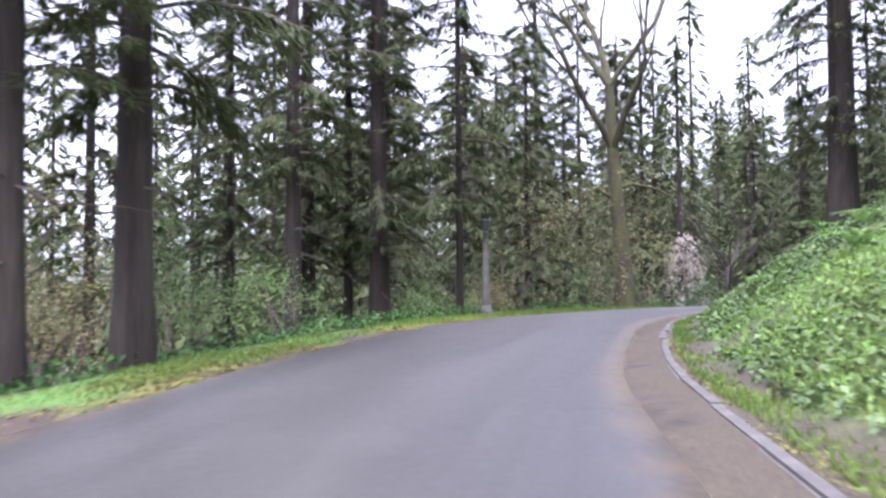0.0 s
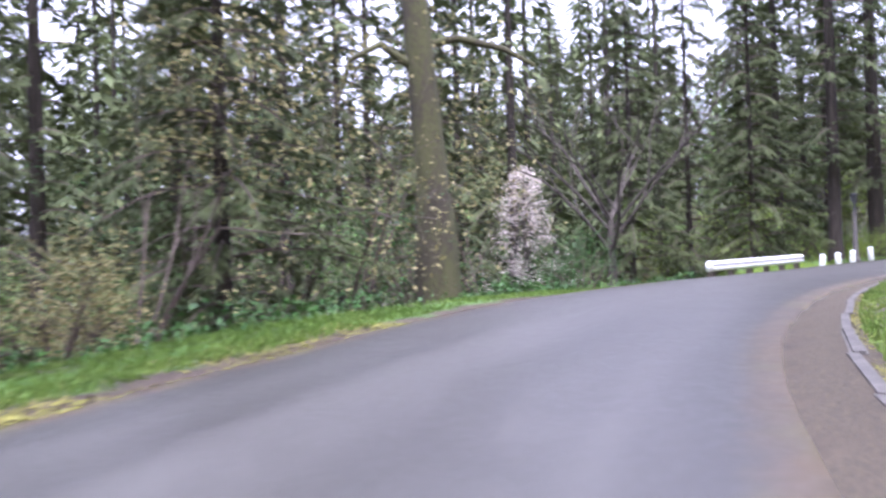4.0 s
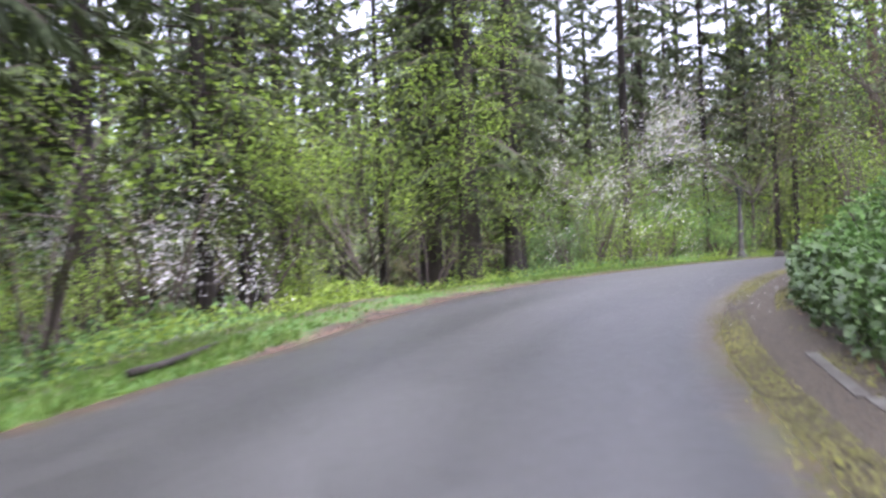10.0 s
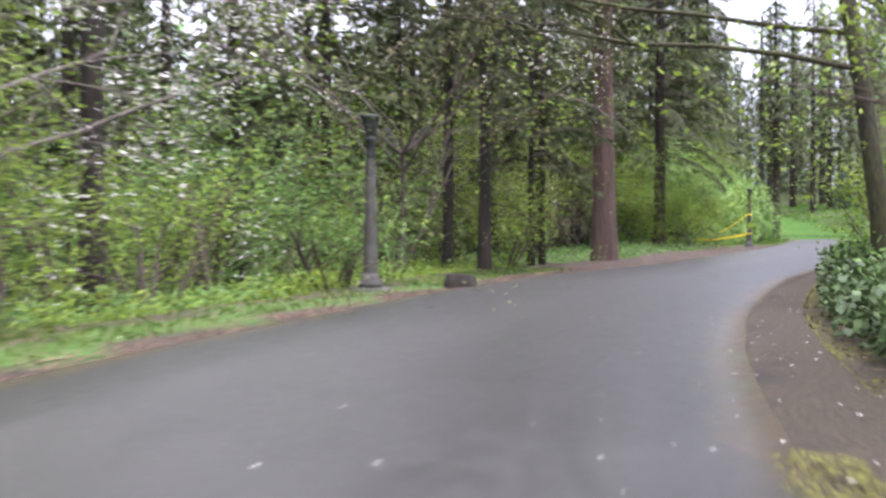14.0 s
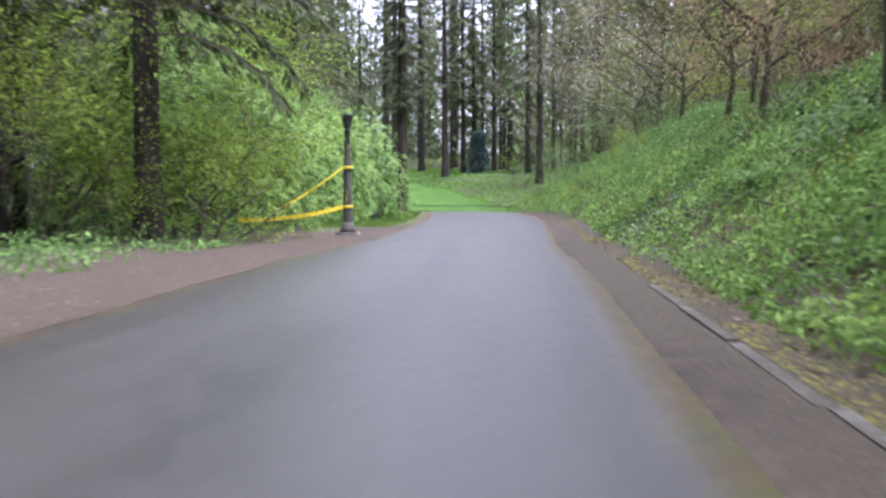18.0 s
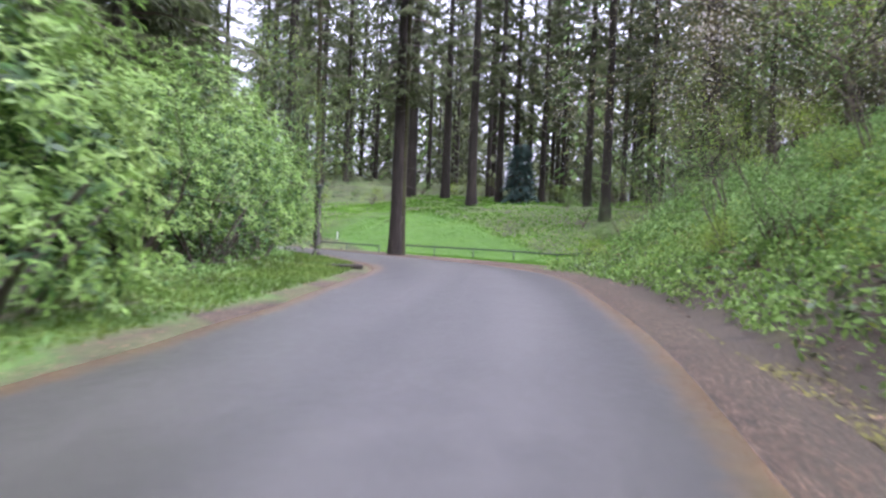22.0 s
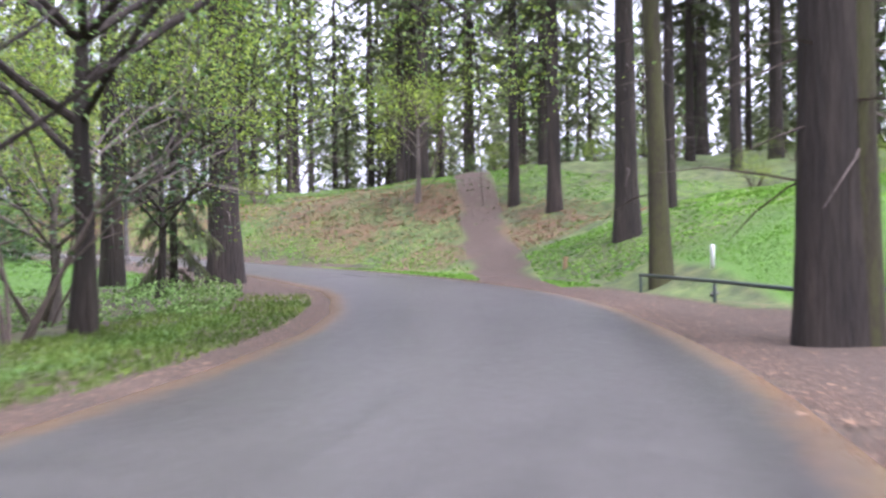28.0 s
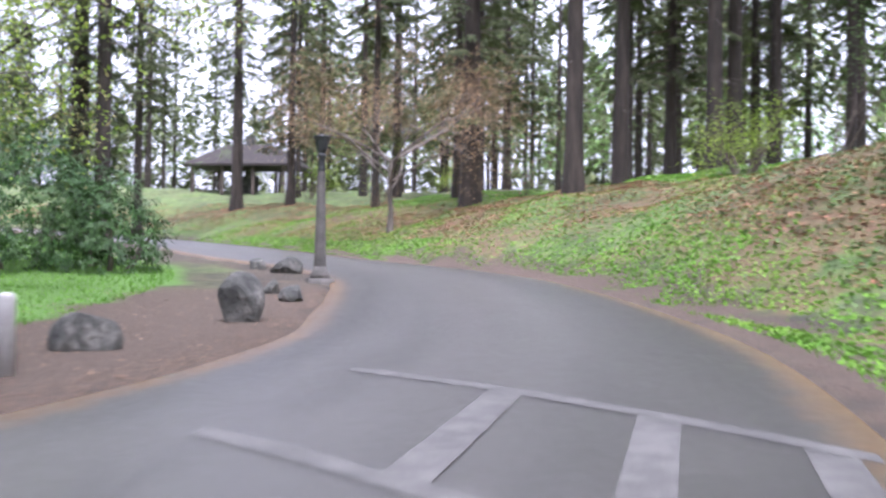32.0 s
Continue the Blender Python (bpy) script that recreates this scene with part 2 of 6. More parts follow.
# ---- mesh tools ----
class Geo:
    """Gathers vertices and faces of one mesh."""

    def __init__(self):
        self.v, self.f = [], []

    def add(self, verts, faces):
        o = len(self.v)
        self.v += [tuple(p) for p in verts]
        self.f += [tuple(i + o for i in face) for face in faces]

    def tube(self, points, radii, sides=6, cap=False):
        pts = [Vector(p) for p in points]
        o = len(self.v)
        for i, p in enumerate(pts):
            d = (pts[min(i + 1, len(pts) - 1)] - pts[max(i - 1, 0)]).normalized()
            a = d.cross(Vector((0.31, 0.95, 0.1)))
            a = (a if a.length > 1e-3 else d.cross(Vector((1, 0, 0)))).normalized()
            b = d.cross(a)
            for k in range(sides):
                t = 2 * math.pi * k / sides
                self.v.append(tuple(p + (a * math.cos(t) + b * math.sin(t)) * radii[i]))
        for i in range(len(pts) - 1):
            for k in range(sides):
                q = (k + 1) % sides
                self.f.append((o + i * sides + k, o + i * sides + q, o + (i + 1) * sides + q, o + (i + 1) * sides + k))
        if cap:
            self.f.append(tuple(o + k for k in reversed(range(sides))))
            self.f.append(tuple(o + (len(pts) - 1) * sides + k for k in range(sides)))

    def lathe(self, profile, sides=16, at=(0, 0, 0)):
        """profile: (radius, height) rows from the bottom up."""
        o = len(self.v)
        for r, z in profile:
            for k in range(sides):
                t = 2 * math.pi * k / sides
                self.v.append((at[0] + r * math.cos(t), at[1] + r * math.sin(t), at[2] + z))
        for i in range(len(profile) - 1):
            for k in range(sides):
                q = (k + 1) % sides
                self.f.append((o + i * sides + k, o + i * sides + q, o + (i + 1) * sides + q, o + (i + 1) * sides + k))
        self.f.append(tuple(o + k for k in reversed(range(sides))))
        self.f.append(tuple(o + (len(profile) - 1) * sides + k for k in range(sides)))

    def box(self, x0, y0, z0, x1, y1, z1, bevel=0.0):
        bm = bmesh.new()
        bmesh.ops.create_cube(bm, size=1, matrix=Matrix.Translation(((x0 + x1) / 2, (y0 + y1) / 2, (z0 + z1) / 2)) @ Matrix.Diagonal((x1 - x0, y1 - y0, z1 - z0, 1)))
        if bevel:
            bmesh.ops.bevel(bm, geom=bm.edges[:], offset=bevel, segments=2, affect="EDGES")
        bm.verts.index_update()
        self.add([v.co for v in bm.verts], [[v.index for v in f.verts] for f in bm.faces])
        bm.free()

    def leaf(self, at, along_, across, length, width):
        """A pointed leaf of two triangles, folded a little."""
        a, u, w = Vector(at), Vector(along_) * length, Vector(across) * width * 0.5
        n = u.cross(w).normalized() * width * 0.12 if width else Vector()
        self.add([a, a + u * 0.5 + w + n, a + u, a + u * 0.5 - w + n], [(0, 1, 2), (0, 2, 3)])

    def mesh(self, name, smooth=True):
        me = bpy.data.meshes.new(name)
        me.from_pydata(self.v, [], self.f)
        if smooth:
            me.shade_smooth()
        return me


def part(name, geo, mat, parent=None, label="", smooth=True):
    ob = new(name, geo.mesh(name, smooth) if isinstance(geo, Geo) else geo)
    if mat and not ob.data.materials:
        ob.data.materials.append(mat)
    if parent:
        ob.parent = parent
    return tagged(ob, label)


def thing(name, m, label, category, group="", kind=""):
    ob = new(name)
    ob.empty_display_size = 0.2
    ob.matrix_basis = m
    return tagged(ob, label, category, group, kind)


def on_ground(x, y, rz=0.0, sink=0.0, lean=(0, 0)):
    return pose(x, y, land_at(x, y) - sink, lean[0], lean[1], rz)


def quads(name, corners, mat, label, category, kind="stuff"):
    """One object of many small pieces: corners is an array (count, 4, 3)."""
    return tagged(new(name, quad_mesh(name, corners, mat)), label, category, kind=kind)


def leaf_quads(rng, at, size, up=0.35, width=0.6, lift=0.0):
    """Leaf-shaped quads at places (count, 3), turned at random, the most of them facing up by 'up'."""
    n = len(at)
    a = rng.uniform(0, 2 * np.pi, n)
    tilt = rng.uniform(-1, 1, n) * (1 - up) * 1.4 + lift
    u = np.stack([np.cos(a) * np.cos(tilt), np.sin(a) * np.cos(tilt), np.sin(tilt)], 1)
    roll = rng.uniform(-1, 1, n) * (1 - up) * 1.5
    side = np.stack([-np.sin(a), np.cos(a), np.zeros(n)], 1)
    nrm = np.cross(u, side)
    w = side * np.cos(roll)[:, None] + nrm * np.sin(roll)[:, None]
    k = (size * rng.uniform(0.6, 1.3, n))[:, None]
    return np.stack([at - u * k * 0.5, at + w * k * width * 0.5 + u * k * 0.05, at + u * k * 0.5, at - w * k * width * 0.5 + u * k * 0.05], 1)


# ---- the lie of the land ----
# The line that the road follows (x, y), in three stretches, and how its height, its edges and its banks change along it.
LINE_A = [(-9.5, -60), (-4.8, -30), (-1.9, -12), (0, 0), (0.8, 6.7), (1.6, 13.4), (2.9, 20.0), (4.4, 25.9), (6.8, 32.0), (10.0, 37.9), (14.1, 44.0),
          (19.2, 49.9), (24.8, 55.6), (30.4, 60.4), (36.4, 64.7), (42.6, 68.3), (49.0, 71.2), (55.6, 73.6), (62.7, 75.4), (70.2, 76.7)]
LINE_B = [(77.8, 77.4), (85.5, 77.8), (93.0, 78.0), (100.6, 78.3), (108.4, 78.7), (116.2, 78.9), (123.7, 79.2), (131.3, 79.8), (138.9, 80.6),
          (146.5, 81.9), (154.4, 84.0), (162.1, 86.7), (169.5, 90.4), (176.1, 94.9), (181.7, 99.9), (186.2, 105.7)]
LINE_C = [(191.0, 114.0), (193.1, 120.5), (194.5, 127.5), (194.3, 132.5), (192.9, 138.5), (191.9, 147.0), (190.3, 157.5), (185.9, 172.5), (178, 185),
          (160, 203), (130, 225), (100, 240)]
# metres along the line from its point (0, 0): height
ROAD_Z = [(-60, -1.4), (0, 0.0), (7, 0.19), (14, 0.44), (26, 0.94), (33, 1.16), (47, 1.44), (63, 1.63), (77, 1.97), (92, 2.19), (106, 2.34), (129, 2.48),
          (144, 2.63), (160, 2.92), (175, 3.14), (186, 3.2), (207, 3.03), (220, 2.99), (238, 3.2), (248, 3.33), (256, 3.58), (267, 4.05), (282, 4.5), (308, 5.4), (360, 7.5)]
smooth_s = np.arange(-60.0, 361.0, 2.0)
smooth_k = np.exp(-0.5 * (np.arange(-12, 13, 2.0) / 4.5) ** 2)
smooth_z = np.convolve(np.interp(np.arange(-72.0, 373.0, 2.0), *zip(*ROAD_Z)), smooth_k / smooth_k.sum(), "valid")
ROAD_Z = list(zip(smooth_s.tolist(), smooth_z.tolist()))
# edges: metres to the left and right of the line
EDGES = [(-60, 4.2, 0.8), (0, 4.2, 0.7), (22, 4.4, 0.75), (36, 4.0, 0.9), (45, 4.5, 0.95), (55, 4.5, 1.0), (62, 3.8, 1.05), (72, 3.8, 1.0), (80, 3.5, 0.9),
         (90, 4.4, 0.8), (112, 4.5, 0.65), (122, 4.8, 0.75), (131, 4.1, 0.95), (146, 3.9, 0.95), (153, 3.2, 1.0), (178, 3.5, 1.1), (190, 3.7, 1.2), (200, 4.5, 1.2),
         (213, 4.2, 0.85), (228, 4.4, 0.8), (240, 4.3, 1.0), (252, 4.1, 1.1), (370, 3.9, 1.1)]
# right bank: level strip, slope, greatest height
RIGHT = [(-60, 1.2, 0.62, 9), (66, 1.2, 0.62, 9), (98, 1.5, 0.66, 9), (130, 1.8, 0.66, 8), (150, 1.4, 0.7, 8.5), (163, 1.15, 0.75, 8.5), (180, 1.15, 0.78, 8), (191, 1.6, 0.7, 7),
         (201, 9.0, 0.26, 5), (217, 8.0, 0.24, 6), (230, 2.4, 0.5, 4.2), (238, 2.4, 0.45, 4.6), (246, 2.0, 0.30, 7), (251, 1.2, 0.37, 8), (256, 0.5, 0.6, 6.5), (268, 0.5, 0.48, 4.5), (285, 1.0, 0.34, 4), (360, 1.0, 0.25, 6)]
# left side: level verge, slope, greatest change of height
LEFT = [(-60, 1.3, -0.28, 7), (40, 1.8, -0.22, 6), (60, 2.0, -0.2, 6), (82, 1.6, -0.16, 5), (120, 2.2, -0.12, 4), (140, 4.5, -0.1, 3), (163, 4.5, -0.07, 2.5), (200, 3.0, -0.14, 3),
        (226, 3.0, -0.15, 3), (240, 6.0, -0.02, 1), (360, 6.0, 0.02, 2)]


def catmull(points, step=1.0):
    pts = [Vector((*p, 0)) for p in points]
    out = []
    for i in range(1, len(pts) - 2):
        a, b, c, d = pts[i - 1 : i + 3]
        count = max(2, int((c - b).length / step))
        for k in range(count):
            t = k / count
            q = 0.5 * (2 * b + (c - a) * t + (2 * a - 5 * b + 4 * c - d) * t * t + (3 * b - a - 3 * c + d) * t * t * t)
            out.append((q.x, q.y))
    return np.array(out)


ROAD = catmull(LINE_A + LINE_B + LINE_C)
ROAD_S = np.r_[0, np.cumsum(np.linalg.norm(np.diff(ROAD, axis=0), axis=1))]
ROAD_S -= ROAD_S[np.argmin((ROAD**2).sum(1))]
TANGENT = np.gradient(ROAD, axis=0)
TANGENT /= np.linalg.norm(TANGENT, axis=1)[:, None]
NORMAL = np.stack([-TANGENT[:, 1], TANGENT[:, 0]], 1)


def along(table, s, column):
    return np.interp(s, [row[0] for row in table], [row[column] for row in table])


def near_road(x, y):
    """Metres along the road's line, and to its left, of places given as arrays."""
    x, y = np.atleast_1d(np.asarray(x, float)), np.atleast_1d(np.asarray(y, float))
    s, n = np.empty(len(x)), np.empty(len(x))
    for a in range(0, len(x), 20000):
        b = slice(a, a + 20000)
        gap = (x[b, None] - ROAD[None, :, 0]) ** 2 + (y[b, None] - ROAD[None, :, 1]) ** 2
        j = gap.argmin(1)
        dx, dy = x[b] - ROAD[j, 0], y[b] - ROAD[j, 1]
        s[b] = ROAD_S[j] + dx * TANGENT[j, 0] + dy * TANGENT[j, 1]
        side = dx * NORMAL[j, 0] + dy * NORMAL[j, 1]
        n[b] = np.where(np.abs(side) > 0.01, np.sign(side), 1) * np.sqrt(np.minimum(gap[np.arange(len(j)), j], np.maximum(side**2, gap[np.arange(len(j)), j] - 0.3)))
    return s, n


def wave(x, y):
    return (np.sin(x * 0.31 + 1.3 * np.sin(y * 0.17)) + np.sin(y * 0.37 + 1.1 * np.sin(x * 0.23 + 2)) + 0.6 * np.sin(x * 0.83 + y * 0.71) + 0.5 * np.sin(x * 1.7 - y * 1.3)) / 3.1


def land(x, y, s=None, n=None):
    """Height of the ground. Arrays in, array out."""
    if s is None:
        s, n = near_road(x, y)
    z = along(ROAD_Z, s, 1)
    left, right = along(EDGES, s, 1), along(EDGES, s, 2)
    r, l = -n - right, n - left
    w, g, top = along(RIGHT, s, 1), along(RIGHT, s, 2), along(RIGHT, s, 3)
    up = np.clip((r - w), 0, None) * g
    up = top * (1 - np.exp(-up / top * 1.15))
    w2, g2, low = along(LEFT, s, 1), along(LEFT, s, 2), along(LEFT, s, 3)
    down = np.clip((l - w2), 0, None) * np.abs(g2)
    down = np.sign(g2) * low * (1 - np.exp(-down / low))
    dip = 0.22 * np.clip(np.minimum(s - 46, 84 - s) / 8, 0, 1) * np.clip(l / 0.6, 0, 1)
    rough = np.clip(np.maximum(r - w * 0.6, l - w2 * 0.5), 0, 6) / 6
    return z + np.where(r > 0, up, 0) + np.where(l > 0, down - dip, 0) + rough * 0.35 * wave(x, y)


def land_at(x, y):
    return float(land(np.array([x]), np.array([y]))[0])


# ---- ground and road ----
def smooth_step(x, a, b):
    t = np.clip((x - a) / (b - a), 0, 1)
    return t * t * (3 - 2 * t)


def spaced(lo, hi, step, far):
    core = np.arange(lo, hi, step)
    out = [step]
    while sum(out) < far:
        out.append(out[-1] * 1.35)
    reach = np.cumsum(out)
    return np.r_[(lo - reach)[::-1], core, core[-1] + reach]


GX, GY = spaced(-28, 240, 0.66, 1800), spaced(-14, 215, 0.66, 1800)
gx, gy = [a.ravel() for a in np.meshgrid(GX, GY, indexing="ij")]
gs, gn = near_road(gx, gy)
g_left, g_right = along(EDGES, gs, 1), along(EDGES, gs, 2)
gz = land(gx, gy, gs, gn)
inside = np.minimum(g_left - gn, gn + g_right)  # metres in from the nearer edge
gz -= 0.13 * smooth_step(inside, -0.22, 0.4)
cols = len(GY)
idx = np.arange(len(gx)).reshape(len(GX), cols)
ground_mesh = bpy.data.meshes.new("ground")
faces = np.stack([idx[:-1, :-1], idx[1:, :-1], idx[1:, 1:], idx[:-1, 1:]], -1).reshape(-1, 4)
ground_mesh.vertices.add(len(gx)), ground_mesh.loops.add(faces.size), ground_mesh.polygons.add(len(faces))
ground_mesh.vertices.foreach_set("co", np.stack([gx, gy, gz], 1).astype(np.float32).ravel())
ground_mesh.loops.foreach_set("vertex_index", faces.astype(np.int32).ravel())
ground_mesh.polygons.foreach_set("loop_start", np.arange(0, faces.size, 4, dtype=np.int32))
ground_mesh.update(calc_edges=True)
ground_mesh.shade_smooth()


def cover(x, y, s, n):
    """How much of the ground is lawn, bare earth, green undergrowth and fallen leaves at each place."""
    left, right = along(EDGES, s, 1), along(EDGES, s, 2)
    r, l = -n - right, n - left
    patch = wave(x * 2.3, y * 2.3)
    lawn = ((l > 0.4) & (l < 1.6) & (s < 122)) * 0.9 + ((l > 0.2) & (l < 2.0) & (s > 163) & (s < 208)) * 0.8 + ((l > 1.4) & (l < 2.4) & (s >= 208) & (s < 232)) * 0.8 + ((l > 3.0) & (l < 24) & (s > 238)) * 1.0
    yard = smooth_step(s, 198, 204) * (1 - smooth_step(s, 231, 236))
    lawn = lawn + yard * ((r > 3.6) & (r < 10.0))
    silt = ((r > 0) & (r < 1.25) & (s < 196)) * 1.0
    earth = ((r > 0) & (r < 1.2) & (s >= 196)) * 0.9 + ((r > 1.0) & (r < 2.6) & (s > 122) & (s < 185)) * 0.8 + (np.abs(l - 0.2) < 0.25) * 0.7
    earth = earth + ((l > 0) & (l < 3.6) & (s > 128) & (s < 158)) * 1.0 + yard * ((r > 0) & (r < np.where(s > 225, 2.3, 3.8))) + ((l > 0) & (l < 3.4) & (s > 225) & (s < 258)) * 1.0 + ((l > 0) & (l < 1.4) & (s > 205) & (s < 230)) * 1.0
    path_gap = np.abs((x - 190.1) * 0.637 - (y - 106.4) * 0.771 + 0.12 * np.sin(x * 0.8))
    earth = earth + ((path_gap < 0.9) & (r > 0) & (r < 13.5) & (s > 230) & (s < 262)) * 1.0
    leaves = ((s > 245) & (s < 300) & (r > 1.2) & (r < 9.5) & (patch > -0.1)) * 0.8 + ((s > 0) & (s < 66) & (r > 1.6) & (patch > 0.25)) * 0.3
    green = (r > 1.2) * 0.75 + ((l > 1.4) & (s > 66)) * 0.45 + ((l > 1.2) & (s <= 66)) * 0.25
    return [np.clip(a, 0, 1) for a in (lawn, earth, green, leaves, silt)]


for key, values in zip(("lawn", "earth", "green", "leaves", "silt"), cover(gx, gy, gs, gn)):
    layer = ground_mesh.attributes.new(key, "FLOAT", "POINT")
    layer.data.foreach_set("value", values.astype(np.float32))


def ground_material():
    m = bpy.data.materials.new("forest floor")
    m.use_nodes = True
    nodes, links = m.node_tree.nodes, m.node_tree.links
    shader = nodes["Principled BSDF"]
    shader.inputs["Roughness"].default_value = 0.95
    where = nodes.new("ShaderNodeTexCoord")

    def noise_at(scale, detail=8.0):
        node = nodes.new("ShaderNodeTexNoise")
        node.inputs["Scale"].default_value, node.inputs["Detail"].default_value = scale, detail
        links.new(where.outputs["Object"], node.inputs["Vector"])
        return node.outputs["Fac"]

    def tone(source, colors):
        ramp = nodes.new("ShaderNodeValToRGB")
        while len(ramp.color_ramp.elements) < len(colors):
            ramp.color_ramp.elements.new(0.5)
        for i, (element, c) in enumerate(zip(ramp.color_ramp.elements, colors)):
            element.position, element.color = 0.33 + 0.34 * i / (len(colors) - 1), (*c, 1)
        links.new(source, ramp.inputs["Fac"])
        return ramp.outputs["Color"]

    coarse, mid, grain = noise_at(0.35), noise_at(2.2), noise_at(26)
    color = tone(mid, [(0.025, 0.020, 0.014), (0.05, 0.038, 0.024), (0.078, 0.06, 0.036)])
    for key, colors, source, edge in (("green", [(0.042, 0.075, 0.016), (0.078, 0.125, 0.027), (0.13, 0.17, 0.042)], mid, 0.9),
                                      ("leaves", [(0.070, 0.040, 0.020), (0.115, 0.063, 0.033), (0.17, 0.10, 0.058)], grain, 0.8),
                                      ("lawn", [(0.042, 0.095, 0.013), (0.068, 0.15, 0.018), (0.10, 0.20, 0.028)], grain, 1.0),
                                      ("earth", [(0.038, 0.026, 0.016), (0.063, 0.044, 0.028), (0.098, 0.072, 0.048)], grain, 1.0),
                                      ("silt", [(0.034, 0.027, 0.017), (0.058, 0.045, 0.027), (0.085, 0.070, 0.036)], grain, 1.0)):
        mask = nodes.new("ShaderNodeAttribute")
        mask.attribute_name = key
        ragged = nodes.new("ShaderNodeMath")
        ragged.operation = "MULTIPLY_ADD"
        links.new(mask.outputs["Fac"], ragged.inputs[0])
        ragged.inputs[1].default_value = 1.6 * edge
        shift = nodes.new("ShaderNodeMath")
        shift.operation = "MULTIPLY_ADD"
        links.new(coarse if key != "leaves" else mid, shift.inputs[0])
        shift.inputs[1].default_value, shift.inputs[2].default_value = 1.8, -1.3
        links.new(shift.outputs[0], ragged.inputs[2])
        ragged.use_clamp = True
        mix = nodes.new("ShaderNodeMix")
        mix.data_type = "RGBA"
        links.new(ragged.outputs[0], mix.inputs["Factor"])
        links.new(color, mix.inputs["A"])
        links.new(tone(source, colors), mix.inputs["B"])
        color = mix.outputs["Result"]
    links.new(color, shader.inputs["Base Color"])
    bump = nodes.new("ShaderNodeBump")
    bump.inputs["Strength"].default_value, bump.inputs["Distance"].default_value = 0.7, 0.05
    links.new(grain, bump.inputs["Height"])
    links.new(bump.outputs["Normal"], shader.inputs["Normal"])
    return m


ground_mesh.materials.append(ground_material())
ground = tagged(new("ground", ground_mesh), "forest floor of brown earth, moss, lawn and fallen leaves", "ground", kind="structure")


def asphalt_material():
    m = bpy.data.materials.new("damp asphalt")
    m.use_nodes = True
    nodes, links = m.node_tree.nodes, m.node_tree.links
    shader = nodes["Principled BSDF"]
    where = nodes.new("ShaderNodeTexCoord")
    across = nodes.new("ShaderNodeAttribute")
    across.attribute_name = "across"

    def noise_at(scale, detail=6.0):
        node = nodes.new("ShaderNodeTexNoise")
        node.inputs["Scale"].default_value, node.inputs["Detail"].default_value = scale, detail
        links.new(where.outputs["Object"], node.inputs["Vector"])
        return node.outputs["Fac"]

    def math_node(kind, a, b, clamp=False):
        node = nodes.new("ShaderNodeMath")
        node.operation, node.use_clamp = kind, clamp
        for i, value in enumerate((a, b)):
            if isinstance(value, float):
                node.inputs[i].default_value = value
            else:
                links.new(value, node.inputs[i])
        return node.outputs[0]

    lane, run = nodes.new("ShaderNodeAttribute"), nodes.new("ShaderNodeAttribute")
    lane.attribute_name, run.attribute_name = "lane", "run"
    flow = nodes.new("ShaderNodeCombineXYZ")
    links.new(math_node("MULTIPLY", lane.outputs["Fac"], 1.1), flow.inputs[0])
    links.new(math_node("MULTIPLY", run.outputs["Fac"], 0.045), flow.inputs[1])
    streaks = nodes.new("ShaderNodeTexNoise")
    streaks.inputs["Scale"].default_value, streaks.inputs["Detail"].default_value = 1.0, 5.0
    links.new(flow.outputs[0], streaks.inputs["Vector"])
    blotch = noise_at(0.9)
    big, grit = math_node("ADD", math_node("ADD", math_node("MULTIPLY", streaks.outputs["Fac"], 0.34), math_node("MULTIPLY", blotch, 0.16)), math_node("MULTIPLY", noise_at(9.0, 8), 0.5)), noise_at(90, 3)
    mix = math_node("ADD", math_node("MULTIPLY", big, 0.75), math_node("MULTIPLY", grit, 0.25))
    ramp = nodes.new("ShaderNodeValToRGB")
    ramp.color_ramp.elements.new(0.5)
    for element, place, c in zip(ramp.color_ramp.elements, (0.38, 0.5, 0.62), ((0.043, 0.041, 0.035), (0.058, 0.055, 0.047), (0.077, 0.073, 0.063))):
        element.position, element.color = place, (*c, 1)
    links.new(mix, ramp.inputs["Fac"])
    # needles, silt and moss gather at both edges
    ragged = math_node("ADD", across.outputs["Fac"], math_node("MULTIPLY", math_node("SUBTRACT", noise_at(3.4), 0.5), 0.8))
    silt = nodes.new("ShaderNodeMapRange")
    silt.inputs["From Min"].default_value, silt.inputs["From Max"].default_value = 0.55, 0.0
    links.new(ragged, silt.inputs["Value"])
    dirt = nodes.new("ShaderNodeValToRGB")
    dirt.color_ramp.elements.new(0.5)
    for element, place, c in zip(dirt.color_ramp.elements, (0.36, 0.5, 0.64), ((0.055, 0.042, 0.028), (0.095, 0.066, 0.036), (0.085, 0.075, 0.03))):
        element.position, element.color = place, (*c, 1)
    links.new(noise_at(1.1), dirt.inputs["Fac"])
    # the middle is worn pale by wheels, with damp darker lanes to both sides; old streaks run along the road
    worn = nodes.new("ShaderNodeMapRange")
    worn.inputs["From Min"].default_value, worn.inputs["From Max"].default_value = 0.85, 1.6
    worn.inputs["To Min"].default_value, worn.inputs["To Max"].default_value = 0.80, 1.1
    links.new(math_node("ADD", across.outputs["Fac"], math_node("MULTIPLY", math_node("SUBTRACT", streaks.outputs["Fac"], 0.5), 1.3)), worn.inputs["Value"])
    tint = nodes.new("ShaderNodeHueSaturation")
    links.new(worn.outputs["Result"], tint.inputs["Value"])
    links.new(ramp.outputs["Color"], tint.inputs["Color"])
    both = nodes.new("ShaderNodeMix")
    both.data_type = "RGBA"
    links.new(silt.outputs["Result"], both.inputs["Factor"])
